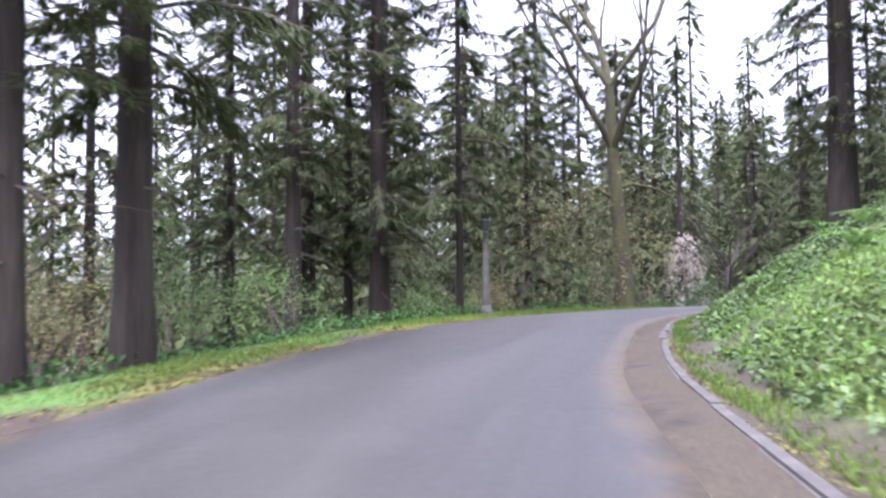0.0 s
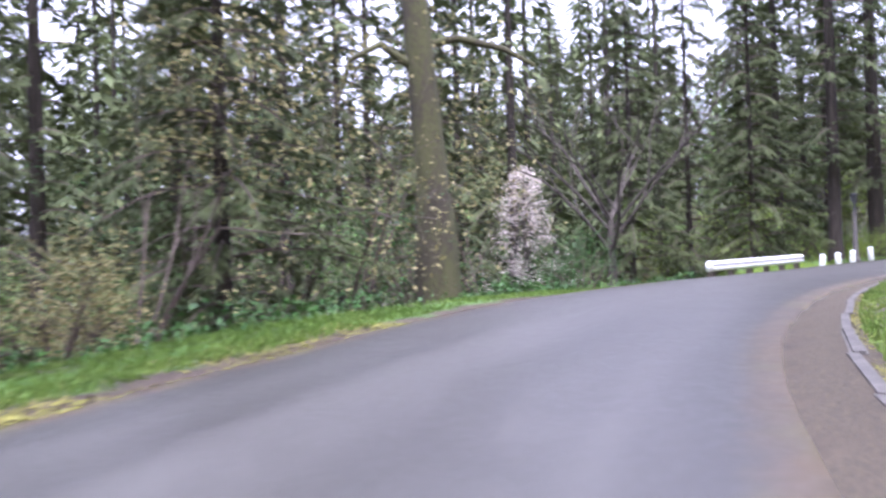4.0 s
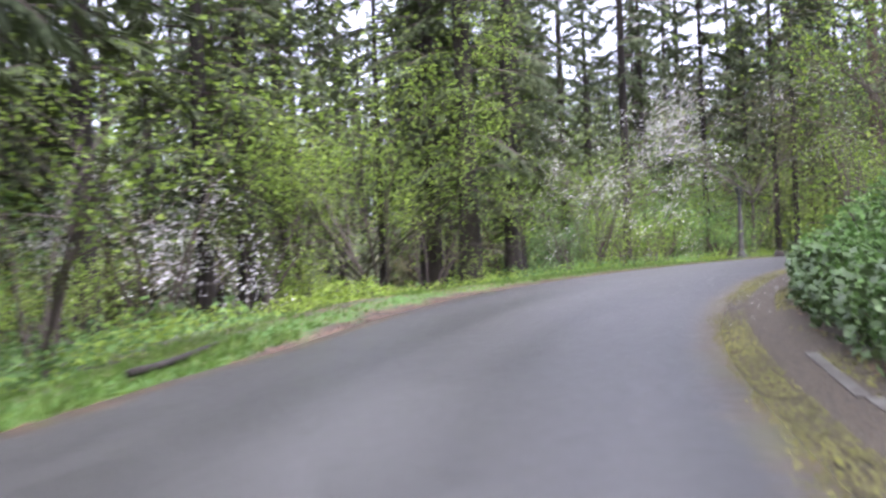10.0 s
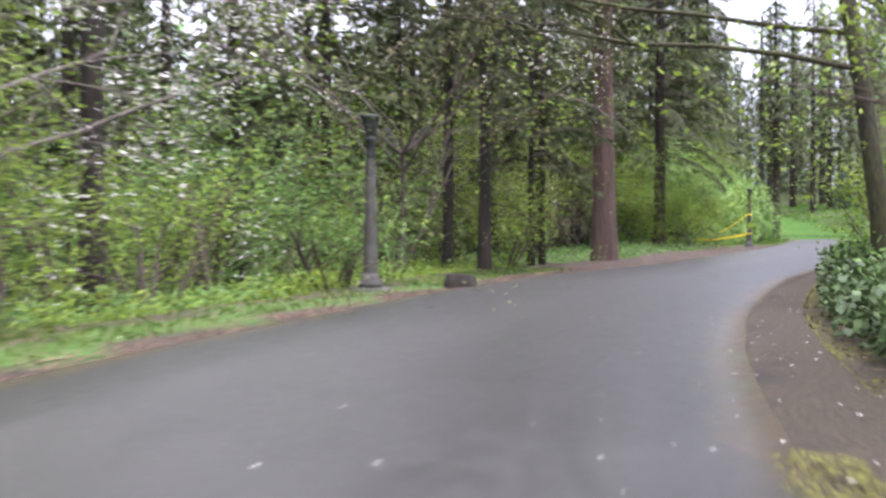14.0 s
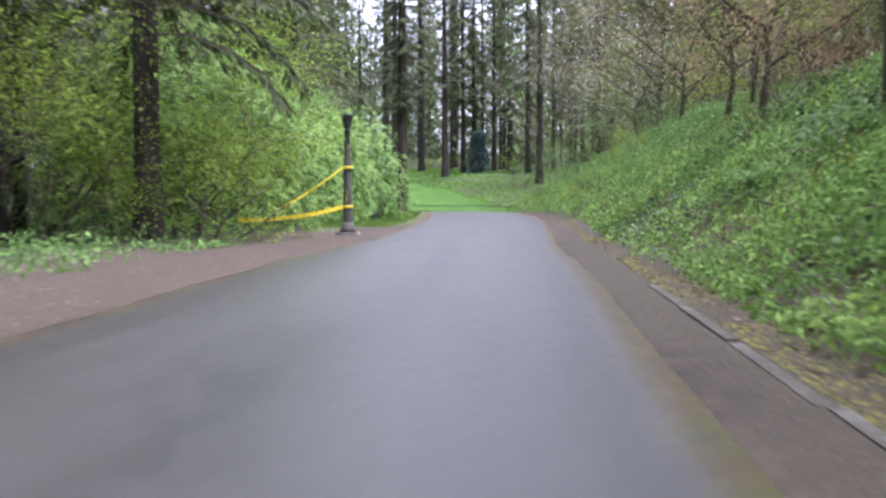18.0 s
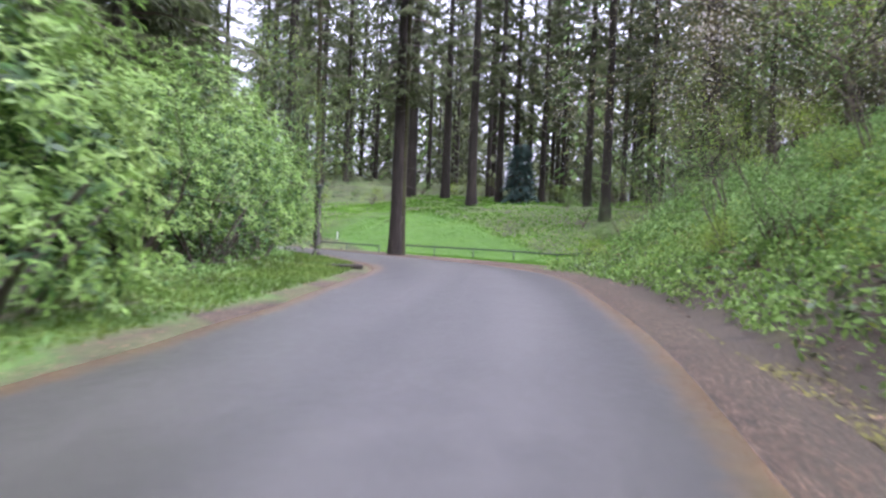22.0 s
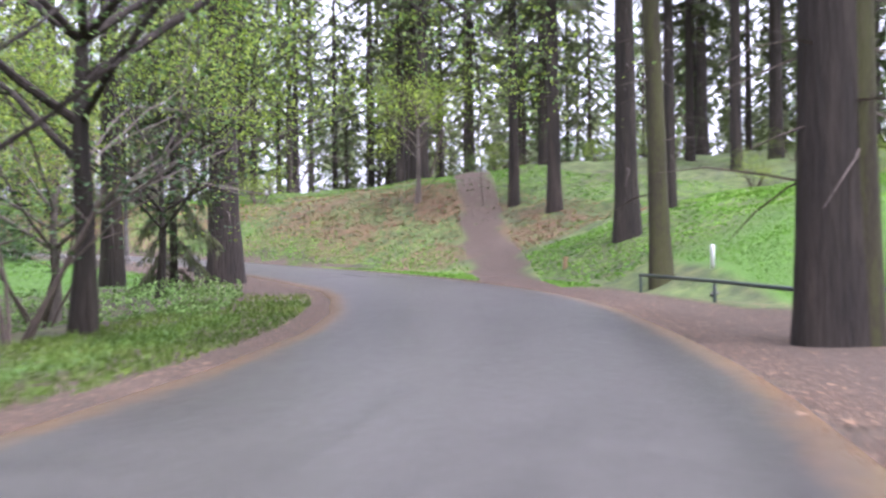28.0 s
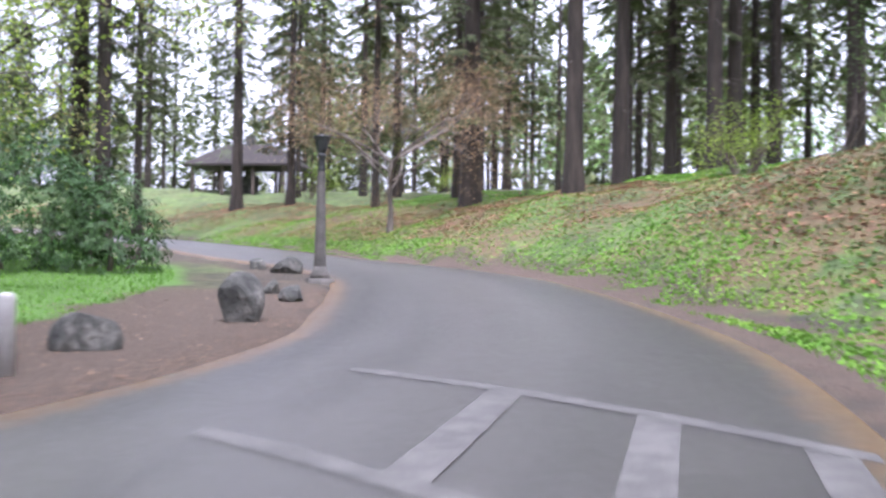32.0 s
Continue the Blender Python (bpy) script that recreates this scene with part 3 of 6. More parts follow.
    links.new(tint.outputs["Color"], both.inputs["A"])
    # past the bank's end the edges are rusty with fir needles
    rust, uphill = nodes.new("ShaderNodeMix"), nodes.new("ShaderNodeMapRange")
    rust.data_type = "RGBA"
    uphill.inputs["From Min"].default_value, uphill.inputs["From Max"].default_value = 148.0, 176.0
    links.new(run.outputs["Fac"], uphill.inputs["Value"])
    links.new(uphill.outputs["Result"], rust.inputs["Factor"])
    links.new(dirt.outputs["Color"], rust.inputs["A"])
    rust.inputs["B"].default_value = (0.125, 0.078, 0.038, 1)
    links.new(rust.outputs["Result"], both.inputs["B"])
    links.new(both.outputs["Result"], shader.inputs["Base Color"])
    wet = nodes.new("ShaderNodeMapRange")
    wet.inputs["From Min"].default_value, wet.inputs["From Max"].default_value = 0.38, 0.62
    wet.inputs["To Min"].default_value, wet.inputs["To Max"].default_value = 0.34, 0.44
    links.new(big, wet.inputs["Value"])
    links.new(wet.outputs["Result"], shader.inputs["Roughness"])
    bump = nodes.new("ShaderNodeBump")
    bump.inputs["Strength"].default_value, bump.inputs["Distance"].default_value = 0.35, 0.01
    links.new(grit, bump.inputs["Height"])
    links.new(bump.outputs["Normal"], shader.inputs["Normal"])
    return m


def strip(name, s_from, s_to, offsets, heights, mat, step=0.5, label="", category="", kind="structure", parent=None, ragged=0.0, across=None):
    """A band along the road: offsets and heights are functions of s, one for each line of its cross-section."""
    count = max(2, int((s_to - s_from) / step) + 1)
    s = np.linspace(s_from, s_to, count)
    x, y = np.interp(s, ROAD_S, ROAD[:, 0]), np.interp(s, ROAD_S, ROAD[:, 1])
    nx, ny = np.interp(s, ROAD_S, NORMAL[:, 0]), np.interp(s, ROAD_S, NORMAL[:, 1])
    rz = along(ROAD_Z, s, 1)
    rows = []
    for k, (off, h) in enumerate(zip(offsets, heights)):
        o = off(s) + (ragged * (np.sin(s * 2.1 + k) + np.sin(s * 5.3 + 2 * k)) if ragged else 0)
        rows.append(np.stack([x + nx * o, y + ny * o, rz + h(s)], 1))
    v = np.stack(rows, 1).reshape(-1, 3)
    w = len(offsets)
    i = np.arange(count * w).reshape(count, w)
    f = np.stack([i[:-1, :-1], i[1:, :-1], i[1:, 1:], i[:-1, 1:]], -1).reshape(-1, 4)[:, ::-1]
    me = bpy.data.meshes.new(name)
    me.from_pydata(v.tolist(), [], f.tolist())
    me.shade_smooth()
    if across is not None:
        layer = me.attributes.new("across", "FLOAT", "POINT")
        layer.data.foreach_set("value", np.tile(np.array(across, np.float32), count))
        lane, run = me.attributes.new("lane", "FLOAT", "POINT"), me.attributes.new("run", "FLOAT", "POINT")
        lane.data.foreach_set("value", np.stack([off(s) for off in offsets], 1).astype(np.float32).ravel())
        run.data.foreach_set("value", np.repeat(s, w).astype(np.float32))
    me.materials.append(mat)
    ob = new(name, me)
    ob.parent = parent
    return tagged(ob, label, category, kind=kind)


def edge_left(s):
    return along(EDGES, s, 1) + 0.04 * np.sin(s * 0.5) + 0.02 * np.sin(s * 1.3)


def edge_right(s):
    return -along(EDGES, s, 2) - 0.03 * np.sin(s * 0.45)


LANES = [-0.016, 0.0, 0.06, 0.14, 0.3, 0.5, 0.7, 0.86, 0.94, 1.0, 1.016]
road = strip("road", -55, 350, [lambda s, k=k: edge_right(s) + (edge_left(s) - edge_right(s)) * k for k in LANES],
             [lambda s, k=k: -0.14 + 0 * s if k < 0 or k > 1 else 0.0 + 0.07 * (1 - (2 * k - 1) ** 2) + 0 * s for k in LANES],
             asphalt_material(), label="damp grey asphalt road with silt and moss along its edges", category="road", across=[0, 0, 0.42, 1.0, 1.4, 1.6, 1.4, 1.0, 0.4, 0, 0])


# ---- plants ----
def merged(name, *pieces):
    """One mesh out of several gathered ones, each with its material."""
    g, owner = Geo(), []
    me_mats = []
    for k, (piece, mat) in enumerate(pieces):
        g.add(piece.v, piece.f)
        owner += [k] * len(piece.f)
        me_mats.append(mat)
    me = g.mesh(name, False)
    for mat in me_mats:
        me.materials.append(mat)
    me.polygons.foreach_set("material_index", owner)
    return me


def curve_points(start, heading, length, droop, bend, rnd, count=5):
    """A limb: starts along 'heading' and bends down by 'droop' and sideways at random."""
    p, d = Vector(start), Vector(heading).normalized()
    out = [p.copy()]
    for _ in range(count):
        p = p + d * (length / count)
        out.append(p.copy())
        d = (d + Vector((rnd.uniform(-bend, bend), rnd.uniform(-bend, bend), -droop / count + rnd.uniform(-bend, bend) * 0.5))).normalized()
    return out


def trunk_geo(rnd, height, radius, flare=1.35, wobble=0.0, sides=12, rings=14, top=0.25):
    g = Geo()
    for i in range(rings + 1):
        t = (i / rings) ** 1.6
        z = t * height - 0.35 * (i == 0)
        r = radius * (1 - (1 - top) * t) * (1 + (flare - 1) * math.exp(-max(z, 0) / (radius * 1.6)))
        cx, cy = wobble * math.sin(t * 5 + radius * 9), wobble * math.cos(t * 4 + 1) - wobble
        for k in range(sides):
            a = 2 * math.pi * k / sides
            q = r * (1 + 0.07 * math.sin(3 * a + 1.7 * i * 0.2) + rnd.uniform(-0.045, 0.045))
            g.v.append((cx + q * math.cos(a), cy + q * math.sin(a), z))
    for i in range(rings):
        for k in range(sides):
            q = (k + 1) % sides
            g.f.append((i * sides + k, i * sides + q, (i + 1) * sides + q, (i + 1) * sides + k))
    return g


def spray(g, rnd, at, out, length, count=4, wide=0.15):
    """A hanging fir twig: needles to both sides."""
    out = Vector(out).normalized()
    side = out.cross(Vector((0, 0, 1)))
    side = side.normalized() if side.length > 1e-3 else Vector((1, 0, 0))
    for k in range(count):
        sgn = 1 if k % 2 else -1
        d = (out * rnd.uniform(0.5, 1.1) + side * sgn * rnd.uniform(0.15, 0.95) + Vector((0, 0, rnd.uniform(-0.95, 0.0)))).normalized()
        g.leaf(at, d, d.cross(Vector((rnd.uniform(-0.5, 0.5), rnd.uniform(-0.5, 0.5), 1))).normalized(), length * rnd.uniform(0.55, 1.2), length * wide)


def fir_meshes(seed, height=24.0, radius=0.42, low=3.5, spread=3.6, branches=70, tufts=10, dead=10, needles=NEEDLE, size=0.55, droop=(0.5, 1.0), count=3, wide=0.3):
    rnd = random.Random(seed)
    trunk = trunk_geo(rnd, height, radius)
    crown, limbs = Geo(), Geo()
    for i in range(branches):
        t = i / branches
        z = low + (height - low) * t**1.15
        r_here = radius * (1 - 0.75 * (z / height))
        length = spread * (1 - 0.72 * t) * rnd.uniform(0.6, 1.15)
        if t < 0.12:
            length *= rnd.uniform(0.5, 0.9)
        a = i * 2.4 + rnd.uniform(-0.5, 0.5)
        heading = Vector((math.cos(a), math.sin(a), rnd.uniform(-0.15, 0.2)))
        pts = curve_points((r_here * 0.15 * math.cos(a), r_here * 0.15 * math.sin(a), z), heading, length, rnd.uniform(*droop), 0.12, rnd, 4)
        limbs.tube(pts, [0.05, 0.04, 0.03, 0.02, 0.008], 3)
        for k in range(tufts):
            u = (0.2 + 0.8 * (k + rnd.random()) / tufts) * 4
            j = min(int(u), 3)
            p = pts[j].lerp(pts[j + 1], u - j)
            out = pts[j + 1] - pts[j]
            spray(crown, rnd, p, out, size, count, wide)
            if rnd.random() < 0.75:
                sway = out.cross(Vector((0, 0, 1))).normalized() * rnd.choice((-1, 1)) * rnd.uniform(0.2, 0.65)
                spray(crown, rnd, p + sway + Vector((0, 0, -rnd.uniform(0.05, 0.35))), out + sway * 2, size * 0.9, count, wide)
    for i in range(dead):
        z = rnd.uniform(1.6, low + 2)
        a = rnd.uniform(0, 6.28)
        limbs.tube(curve_points((radius * 0.15 * math.cos(a), radius * 0.15 * math.sin(a), z), (math.cos(a), math.sin(a), rnd.uniform(-0.3, 0.3)), rnd.uniform(0.7, 2.2), 0.4, 0.2, rnd, 3), [0.02, 0.015, 0.01, 0.004], 3)
    return trunk.mesh("trunk"), merged("crown", (limbs, TWIG), (crown, needles))


def grow(g, tips, rnd, start, heading, length, radius, depth, spread=0.6, droop=0.0, twist=0.16, taper=0.62, forks=(2, 3), lift=0.0):
    """Limbs that fork again and again. Ends are gathered in tips."""
    pts = curve_points(start, heading, length, droop, twist, rnd, 4)
    end = radius * taper
    g.tube(pts, [radius + (end - radius) * i / 4 for i in range(5)], max(3, 7 - (3 - min(depth, 3)) * 1) if radius > 0.03 else 3)
    if depth <= 0:
        tips.extend((pts[i], pts[i] - pts[i - 1]) for i in range(1, 5))
        return
    d = (pts[-1] - pts[-2]).normalized()
    for _ in range(rnd.randint(*forks)):
        k = rnd.randint(2, 4)
        q = Vector((rnd.gauss(0, 1), rnd.gauss(0, 1), rnd.gauss(0, 1))) * spread
        grow(g, tips, rnd, pts[k], d + q + Vector((0, 0, lift)), length * rnd.uniform(0.55, 0.85), radius * taper * rnd.uniform(0.6, 0.9), depth - 1, spread, droop, twist, taper, forks, lift)


def clumps(tips, rnd, per_tip, size, reach, width=0.55, droop=0.0):
    g = Geo()
    for p, d in tips:
        for _ in range(per_tip):
            off = Vector((rnd.gauss(0, 1), rnd.gauss(0, 1), rnd.gauss(0, 0.8))) * reach
            a = Vector((rnd.gauss(0, 1), rnd.gauss(0, 1), rnd.gauss(0, 0.5) - droop))
            a = a.normalized() if a.length > 0.01 else Vector((1, 0, 0))
            b = a.cross(Vector((rnd.gauss(0, 0.6), rnd.gauss(0, 0.6), 1)))
            b = b.normalized() if b.length > 0.01 else Vector((0, 1, 0))
            k = size * rnd.uniform(0.6, 1.35)
            g.leaf(Vector(p) + off, a, b, k, k * width)
    return g


def bush_mesh(seed, leaf_mat, height=3.0, stems=6, depth=2, per_tip=5, size=0.11, reach=0.28, spread=0.55, lean=0.5, radius=0.035, droop=0.1, bark=None):
    rnd = random.Random(seed)
    limbs, tips = Geo(), []
    for i in range(stems):
        a = rnd.uniform(0, 6.28)
        r = rnd.uniform(0.0, 0.25)
        grow(limbs, tips, rnd, (r * math.cos(a), r * math.sin(a), -0.15), (lean * math.cos(a), lean * math.sin(a), 1), height * rnd.uniform(0.4, 0.6), radius, depth, spread, droop, 0.14, 0.6, (2, 3))
    twigs, leaves = limbs.mesh("branchwork"), clumps(tips, rnd, per_tip, size, reach).mesh("foliage", False)
    twigs.materials.append(bark or TWIG), leaves.materials.append(leaf_mat)
    return twigs, leaves


def broad_tree(name, m, label, seed, height, radius, depth, bark, leaf_mat=None, per_tip=4, size=0.1, reach=0.3, spread=0.5, bole=0.45, lift=0.25, first=5, lean=(0, 0), droop=0.0,
               fork=(2, 3), length=None, width=0.55, second=None, limb=0.45):
    """A broadleaved tree: a tapering bole, limbs that fork, and leaves or blossom at the tips."""
    rnd = random.Random(seed)
    ob = thing(name, m, label, "tree")
    bole_g, limbs, tips = Geo(), Geo(), []
    top = height * bole
    pts = [Vector((lean[0] * t**1.2 + 0.05 * math.sin(7 * t), lean[1] * t**1.2 + 0.05 * math.cos(5 * t), top * t - 0.3 * (t == 0))) for t in [i / 7 for i in range(8)]]
    bole_g.tube(pts, [radius * (1.45 if i == 0 else 1.15 if i == 1 else 1.0 - 0.45 * i / 7) for i in range(8)], 10)
    for i in range(first):
        k = 7 if i < 2 else rnd.randint(4, 7)
        a = 6.28 * i / first + rnd.uniform(-0.4, 0.4)
        grow(limbs, tips, rnd, pts[k], (spread * 1.6 * math.cos(a), spread * 1.6 * math.sin(a), 0.55 + lift), (length or (height - top)) * rnd.uniform(0.4, 0.6), radius * limb * rnd.uniform(0.7, 1.0), depth, spread, droop, 0.15, 0.62, fork, lift)
    # nothing hangs low over the road
    where = [m @ Vector(p) for p, _ in tips]
    s, n = near_road([p.x for p in where], [p.y for p in where])
    clear = (n - along(EDGES, s, 1) > 0.8) | (-n - along(EDGES, s, 2) > 1.2) | (np.array([p.z for p in where]) > along(ROAD_Z, s, 1) + 4.2)
    tips = [tip for tip, free in zip(tips, clear) if free]
    part("trunk", bole_g, bark, ob)
    pieces = [(limbs, bark)]
    if leaf_mat:
        pieces.append((clumps(tips, rnd, per_tip, size, reach, width), leaf_mat))
    if second:
        pieces.append((clumps(tips, rnd, max(1, per_tip // 2), size, reach, width), second))
    part("crown", merged("crown", *pieces), None, ob)
    return ob


def mound_leaves(seed, lobes, per_area, length, leaves=6):
    """Whorls of long leaves over the surface of several lobes (x, y, z, rx, ry, rz)."""
    rng = np.random.default_rng(seed)
    out = []
    for k, (cx, cy, cz, rx, ry, rz) in enumerate(lobes):
        count = int(per_area * 6.28 * ((rx * ry) ** 1.6 / 3 + (rx * rz) ** 1.6 / 3 + (ry * rz) ** 1.6 / 3) ** (1 / 1.6))
        d = rng.normal(size=(count, 3))
        d[:, 2] = np.abs(d[:, 2]) * 1.1 - 0.12
        d /= np.linalg.norm(d, axis=1)[:, None]
        bulge = 1 + 0.10 * np.sin(d[:, 0] * 9 + k) * np.sin(d[:, 1] * 8 + 2 * k) + 0.07 * np.sin(d[:, 2] * 14 + d[:, 0] * 11) + rng.uniform(-0.16, 0.05, count)
        p = np.stack([cx + rx * d[:, 0] * bulge, cy + ry * d[:, 1] * bulge, cz + rz * d[:, 2] * bulge], 1)
        n = d / np.array([rx, ry, rz])
        n = n / np.linalg.norm(n, axis=1)[:, None] * 0.7 + np.array([0, 0, 0.45]) + rng.normal(size=(count, 3)) * 0.2
        n /= np.linalg.norm(n, axis=1)[:, None]
        a = np.cross(n, rng.normal(size=(count, 3)))
        a /= np.linalg.norm(a, axis=1)[:, None]
        b = np.cross(n, a)
        for i in range(leaves):
            t = 6.28 * i / leaves + rng.uniform(-0.3, 0.3, count)
            u = a * np.cos(t)[:, None] + b * np.sin(t)[:, None]
            w = np.cross(n, u)
            tip = u * 0.92 + n * rng.uniform(-0.45, 0.45, count)[:, None]
            ln = (length * rng.uniform(0.75, 1.25, count))[:, None]
            out.append(np.stack([p, p + tip * ln * 0.55 + w * ln * 0.17, p + tip * ln - n * ln * 0.12, p + tip * ln * 0.55 - w * ln * 0.17], 1))
    return np.concatenate(out)


def quad_mesh(name, corners, mat):
    n = len(corners)
    me = bpy.data.meshes.new(name)
    me.vertices.add(4 * n), me.loops.add(4 * n), me.polygons.add(n)
    me.vertices.foreach_set("co", np.ascontiguousarray(corners, dtype=np.float32).ravel())
    me.loops.foreach_set("vertex_index", np.arange(4 * n, dtype=np.int32))
    me.polygons.foreach_set("loop_start", np.arange(0, 4 * n, 4, dtype=np.int32))
    me.update(calc_edges=True)
    me.materials.append(mat)
    return me


# ---- the large trees: x, y, thickness at the foot ----
FIRS_SOUTH = [(-4.4, 15.0, 0.55), (-5.4, 13.0, 0.45), (-2.0, 34.9, 0.7), (-3.2, 36.9, 0.35), (-4.2, 30.0, 0.5), (11.7, 29.9, 0.85), (0.7, 35.2, 0.25), (5.7, 59.8, 0.45),
              (-4.6, 36.5, 0.6), (34.3, 71.5, 0.8), (31.6, 70.6, 0.66), (55.2, 83.5, 0.75), (59.6, 85.4, 0.6), (58.4, 88.5, 0.75), (71.4, 95.0, 0.65), (56.6, 86.5, 0.65), (63.0, 88.1, 0.6)]
FIRS_MIDDLE = [(69.2, 86.9, 0.44), (80.4, 84.4, 0.33), (80.9, 85.7, 0.3), (96.8, 89.2, 0.42), (97.8, 91.6, 0.35), (84.5, 84.7, 0.2), (86.5, 85.1, 0.19), (103.6, 88.6, 0.48),
               (183.7, 79.1, 0.7), (163.1, 74.6, 0.9), (179.4, 112.5, 0.62)]
FIRS_YARD = [(207.0, 96.2, 0.95), (207.4, 93.2, 0.8), (212.5, 98.2, 1.0), (206.3, 84.6, 0.55), (220.1, 90.5, 0.8), (223.3, 114.6, 0.8), (191.0, 88.7, 0.72), (201.0, 111.4, 0.62),
             (202.4, 114.5, 0.5), (191.5, 102.7, 0.75), (198.0, 104.4, 0.45), (207.3, 124.0, 0.65), (174.27, 90.74, 0.76), (182.8, 111.7, 0.98)]
FIRS_NORTH = [(202.1, 153.1, 1.0), (202.7, 142.5, 0.75), (204.9, 142.8, 0.6), (207.3, 143.2, 0.4), (207.5, 140.4, 0.65), (208.9, 141.2, 0.65), (215.0, 149.1, 0.4), (213.7, 145.4, 0.55),
              (216.2, 143.6, 0.5), (184.4, 153.0, 0.85), (185.4, 151.4, 0.72), (193.5, 176.8, 0.8), (197.0, 175.8, 0.6), (212.9, 129.3, 0.7), (209.6, 147.6, 0.35), (203.7, 173.5, 0.7), (203.8, 184.0, 0.6)]

NEAR_FIRS = [fir_meshes(11, 25, 0.5, 4.0, 3.8, 70, 16, 16, count=7, wide=0.11, size=0.48), fir_meshes(12, 27, 0.5, 5.2, 3.5, 64, 16, 20, count=7, wide=0.11, size=0.48), fir_meshes(13, 23, 0.5, 3.0, 3.4, 70, 16, 14, count=7, wide=0.11, size=0.48)]
OPEN_FIRS = [fir_meshes(14, 28, 0.5, 8.5, 3.4, 54, 15, 18, count=7, wide=0.11, size=0.48), fir_meshes(15, 26, 0.5, 9.5, 3.2, 52, 15, 22, count=7, wide=0.11, size=0.48)]
FAR_FIRS = [fir_meshes(21, 24, 0.5, 1.5, 3.7, 56, 11, 4, count=4, wide=0.22, size=0.6), fir_meshes(22, 27, 0.5, 3.5, 3.5, 52, 11, 5, count=4, wide=0.22, size=0.6), fir_meshes(23, 20, 0.5, 0.6, 3.3, 56, 11, 2, count=4, wide=0.22, size=0.6), fir_meshes(24, 26, 0.5, 6.0, 3.2, 48, 11, 9, count=4, wide=0.22, size=0.6)]
HIGH_FIRS = [fir_meshes(28, 28, 0.5, 10.0, 3.0, 46, 12, 16, count=4, wide=0.2, size=0.6), fir_meshes(29, 26, 0.5, 7.5, 2.8, 44, 12, 20, count=4, wide=0.2, size=0.6)]
LOW_FIRS = [fir_meshes(25, 17, 0.5, 0.5, 3.6, 80, 18, 0, droop=(0.7, 1.2), count=8, wide=0.09, size=0.42), fir_meshes(26, 14, 0.5, 0.4, 3.0, 76, 18, 0, droop=(0.7, 1.2), count=8, wide=0.09, size=0.42)]
planted = []


def plant_fir(x, y, thick, meshes, label, bark=None, group="firs by the road", lean=(0, 0), crown=1.0):
    """A fir with the given thickness at its foot; the crown keeps its size."""
    rnd = random.Random(int(x * 31 + y * 17))
    ob = thing("fir_tree", on_ground(x, y, rnd.uniform(0, 360), 0.05, lean), label, "tree", group)
    k = thick / 2 / 0.5
    if bark:
        trunk = meshes[0].copy()
        trunk.materials.clear()
        meshes = (trunk, meshes[1])
    part("trunk", meshes[0], bark or BARK, ob).scale = (k, k, 1)
    part("crown", meshes[1], None, ob).scale = (crown, crown, 1)
    planted.append((x, y))
    return ob


for i, (x, y, w) in enumerate(FIRS_SOUTH):
    plant_fir(x, y, w, NEAR_FIRS[i % 3], "tall dark fir with furrowed grey-brown bark on the downhill side")
for i, (x, y, w) in enumerate(FIRS_MIDDLE):
    plant_fir(x, y, w, NEAR_FIRS[i % 3] if i % 2 else OPEN_FIRS[i % 2], "tall fir with dark trunk among green undergrowth")
for i, (x, y, w) in enumerate(FIRS_YARD):
    plant_fir(x, y, w, OPEN_FIRS[i % 2], "tall bare-stemmed fir with brown bark on the grassy slope")
for i, (x, y, w) in enumerate(FIRS_NORTH):
    plant_fir(x, y, w, OPEN_FIRS[i % 2] if i % 3 else NEAR_FIRS[i % 3], "tall fir on the rising ground beyond the bend")
# the red-barked cedar beside the earth shoulder
cedar = plant_fir(91.6, 84.7, 0.84, OPEN_FIRS[0], "tall cedar with straight red-brown trunk beside the earth shoulder", BARK_RED)
cedar.name = "cedar_tree"

plant_fir(108.0, 86.8, 0.62, fir_meshes(30, 25, 0.5, 4.6, 5.2, 64, 20, 8, droop=(1.0, 1.6), count=8, wide=0.1, size=0.5), "fir with dark hanging boughs beside the earth shoulder", crown=1.15)

# firs with boughs down to the ground behind the guard rail and at the foot of the falling slope
for x, y, k in ((21.3, 70.0, 1), (26.6, 69.0, 1), (26.5, 75.5, 0), (8.0, 66.0, 0), (2.5, 58.0, 1), (-2.5, 50.0, 0), (4.0, 47.0, 1), (-8.0, 40.0, 0), (33.0, 80.0, 1), (114.0, 93.0, 0), (155.5, 97.5, 0), (160.5, 100.5, 1), (165.5, 104.0, 0), (151.0, 96.5, 1), (168.5, 107.5, 1), (148.5, 94.6, 0), (153.4, 95.4, 0), (158.3, 97.0, 1), (163.2, 99.4, 0), (144, 95.5, 0)):
    plant_fir(x, y, 0.35, LOW_FIRS[k], "young fir with drooping boughs down to the ground", group="low firs", crown=1.15)
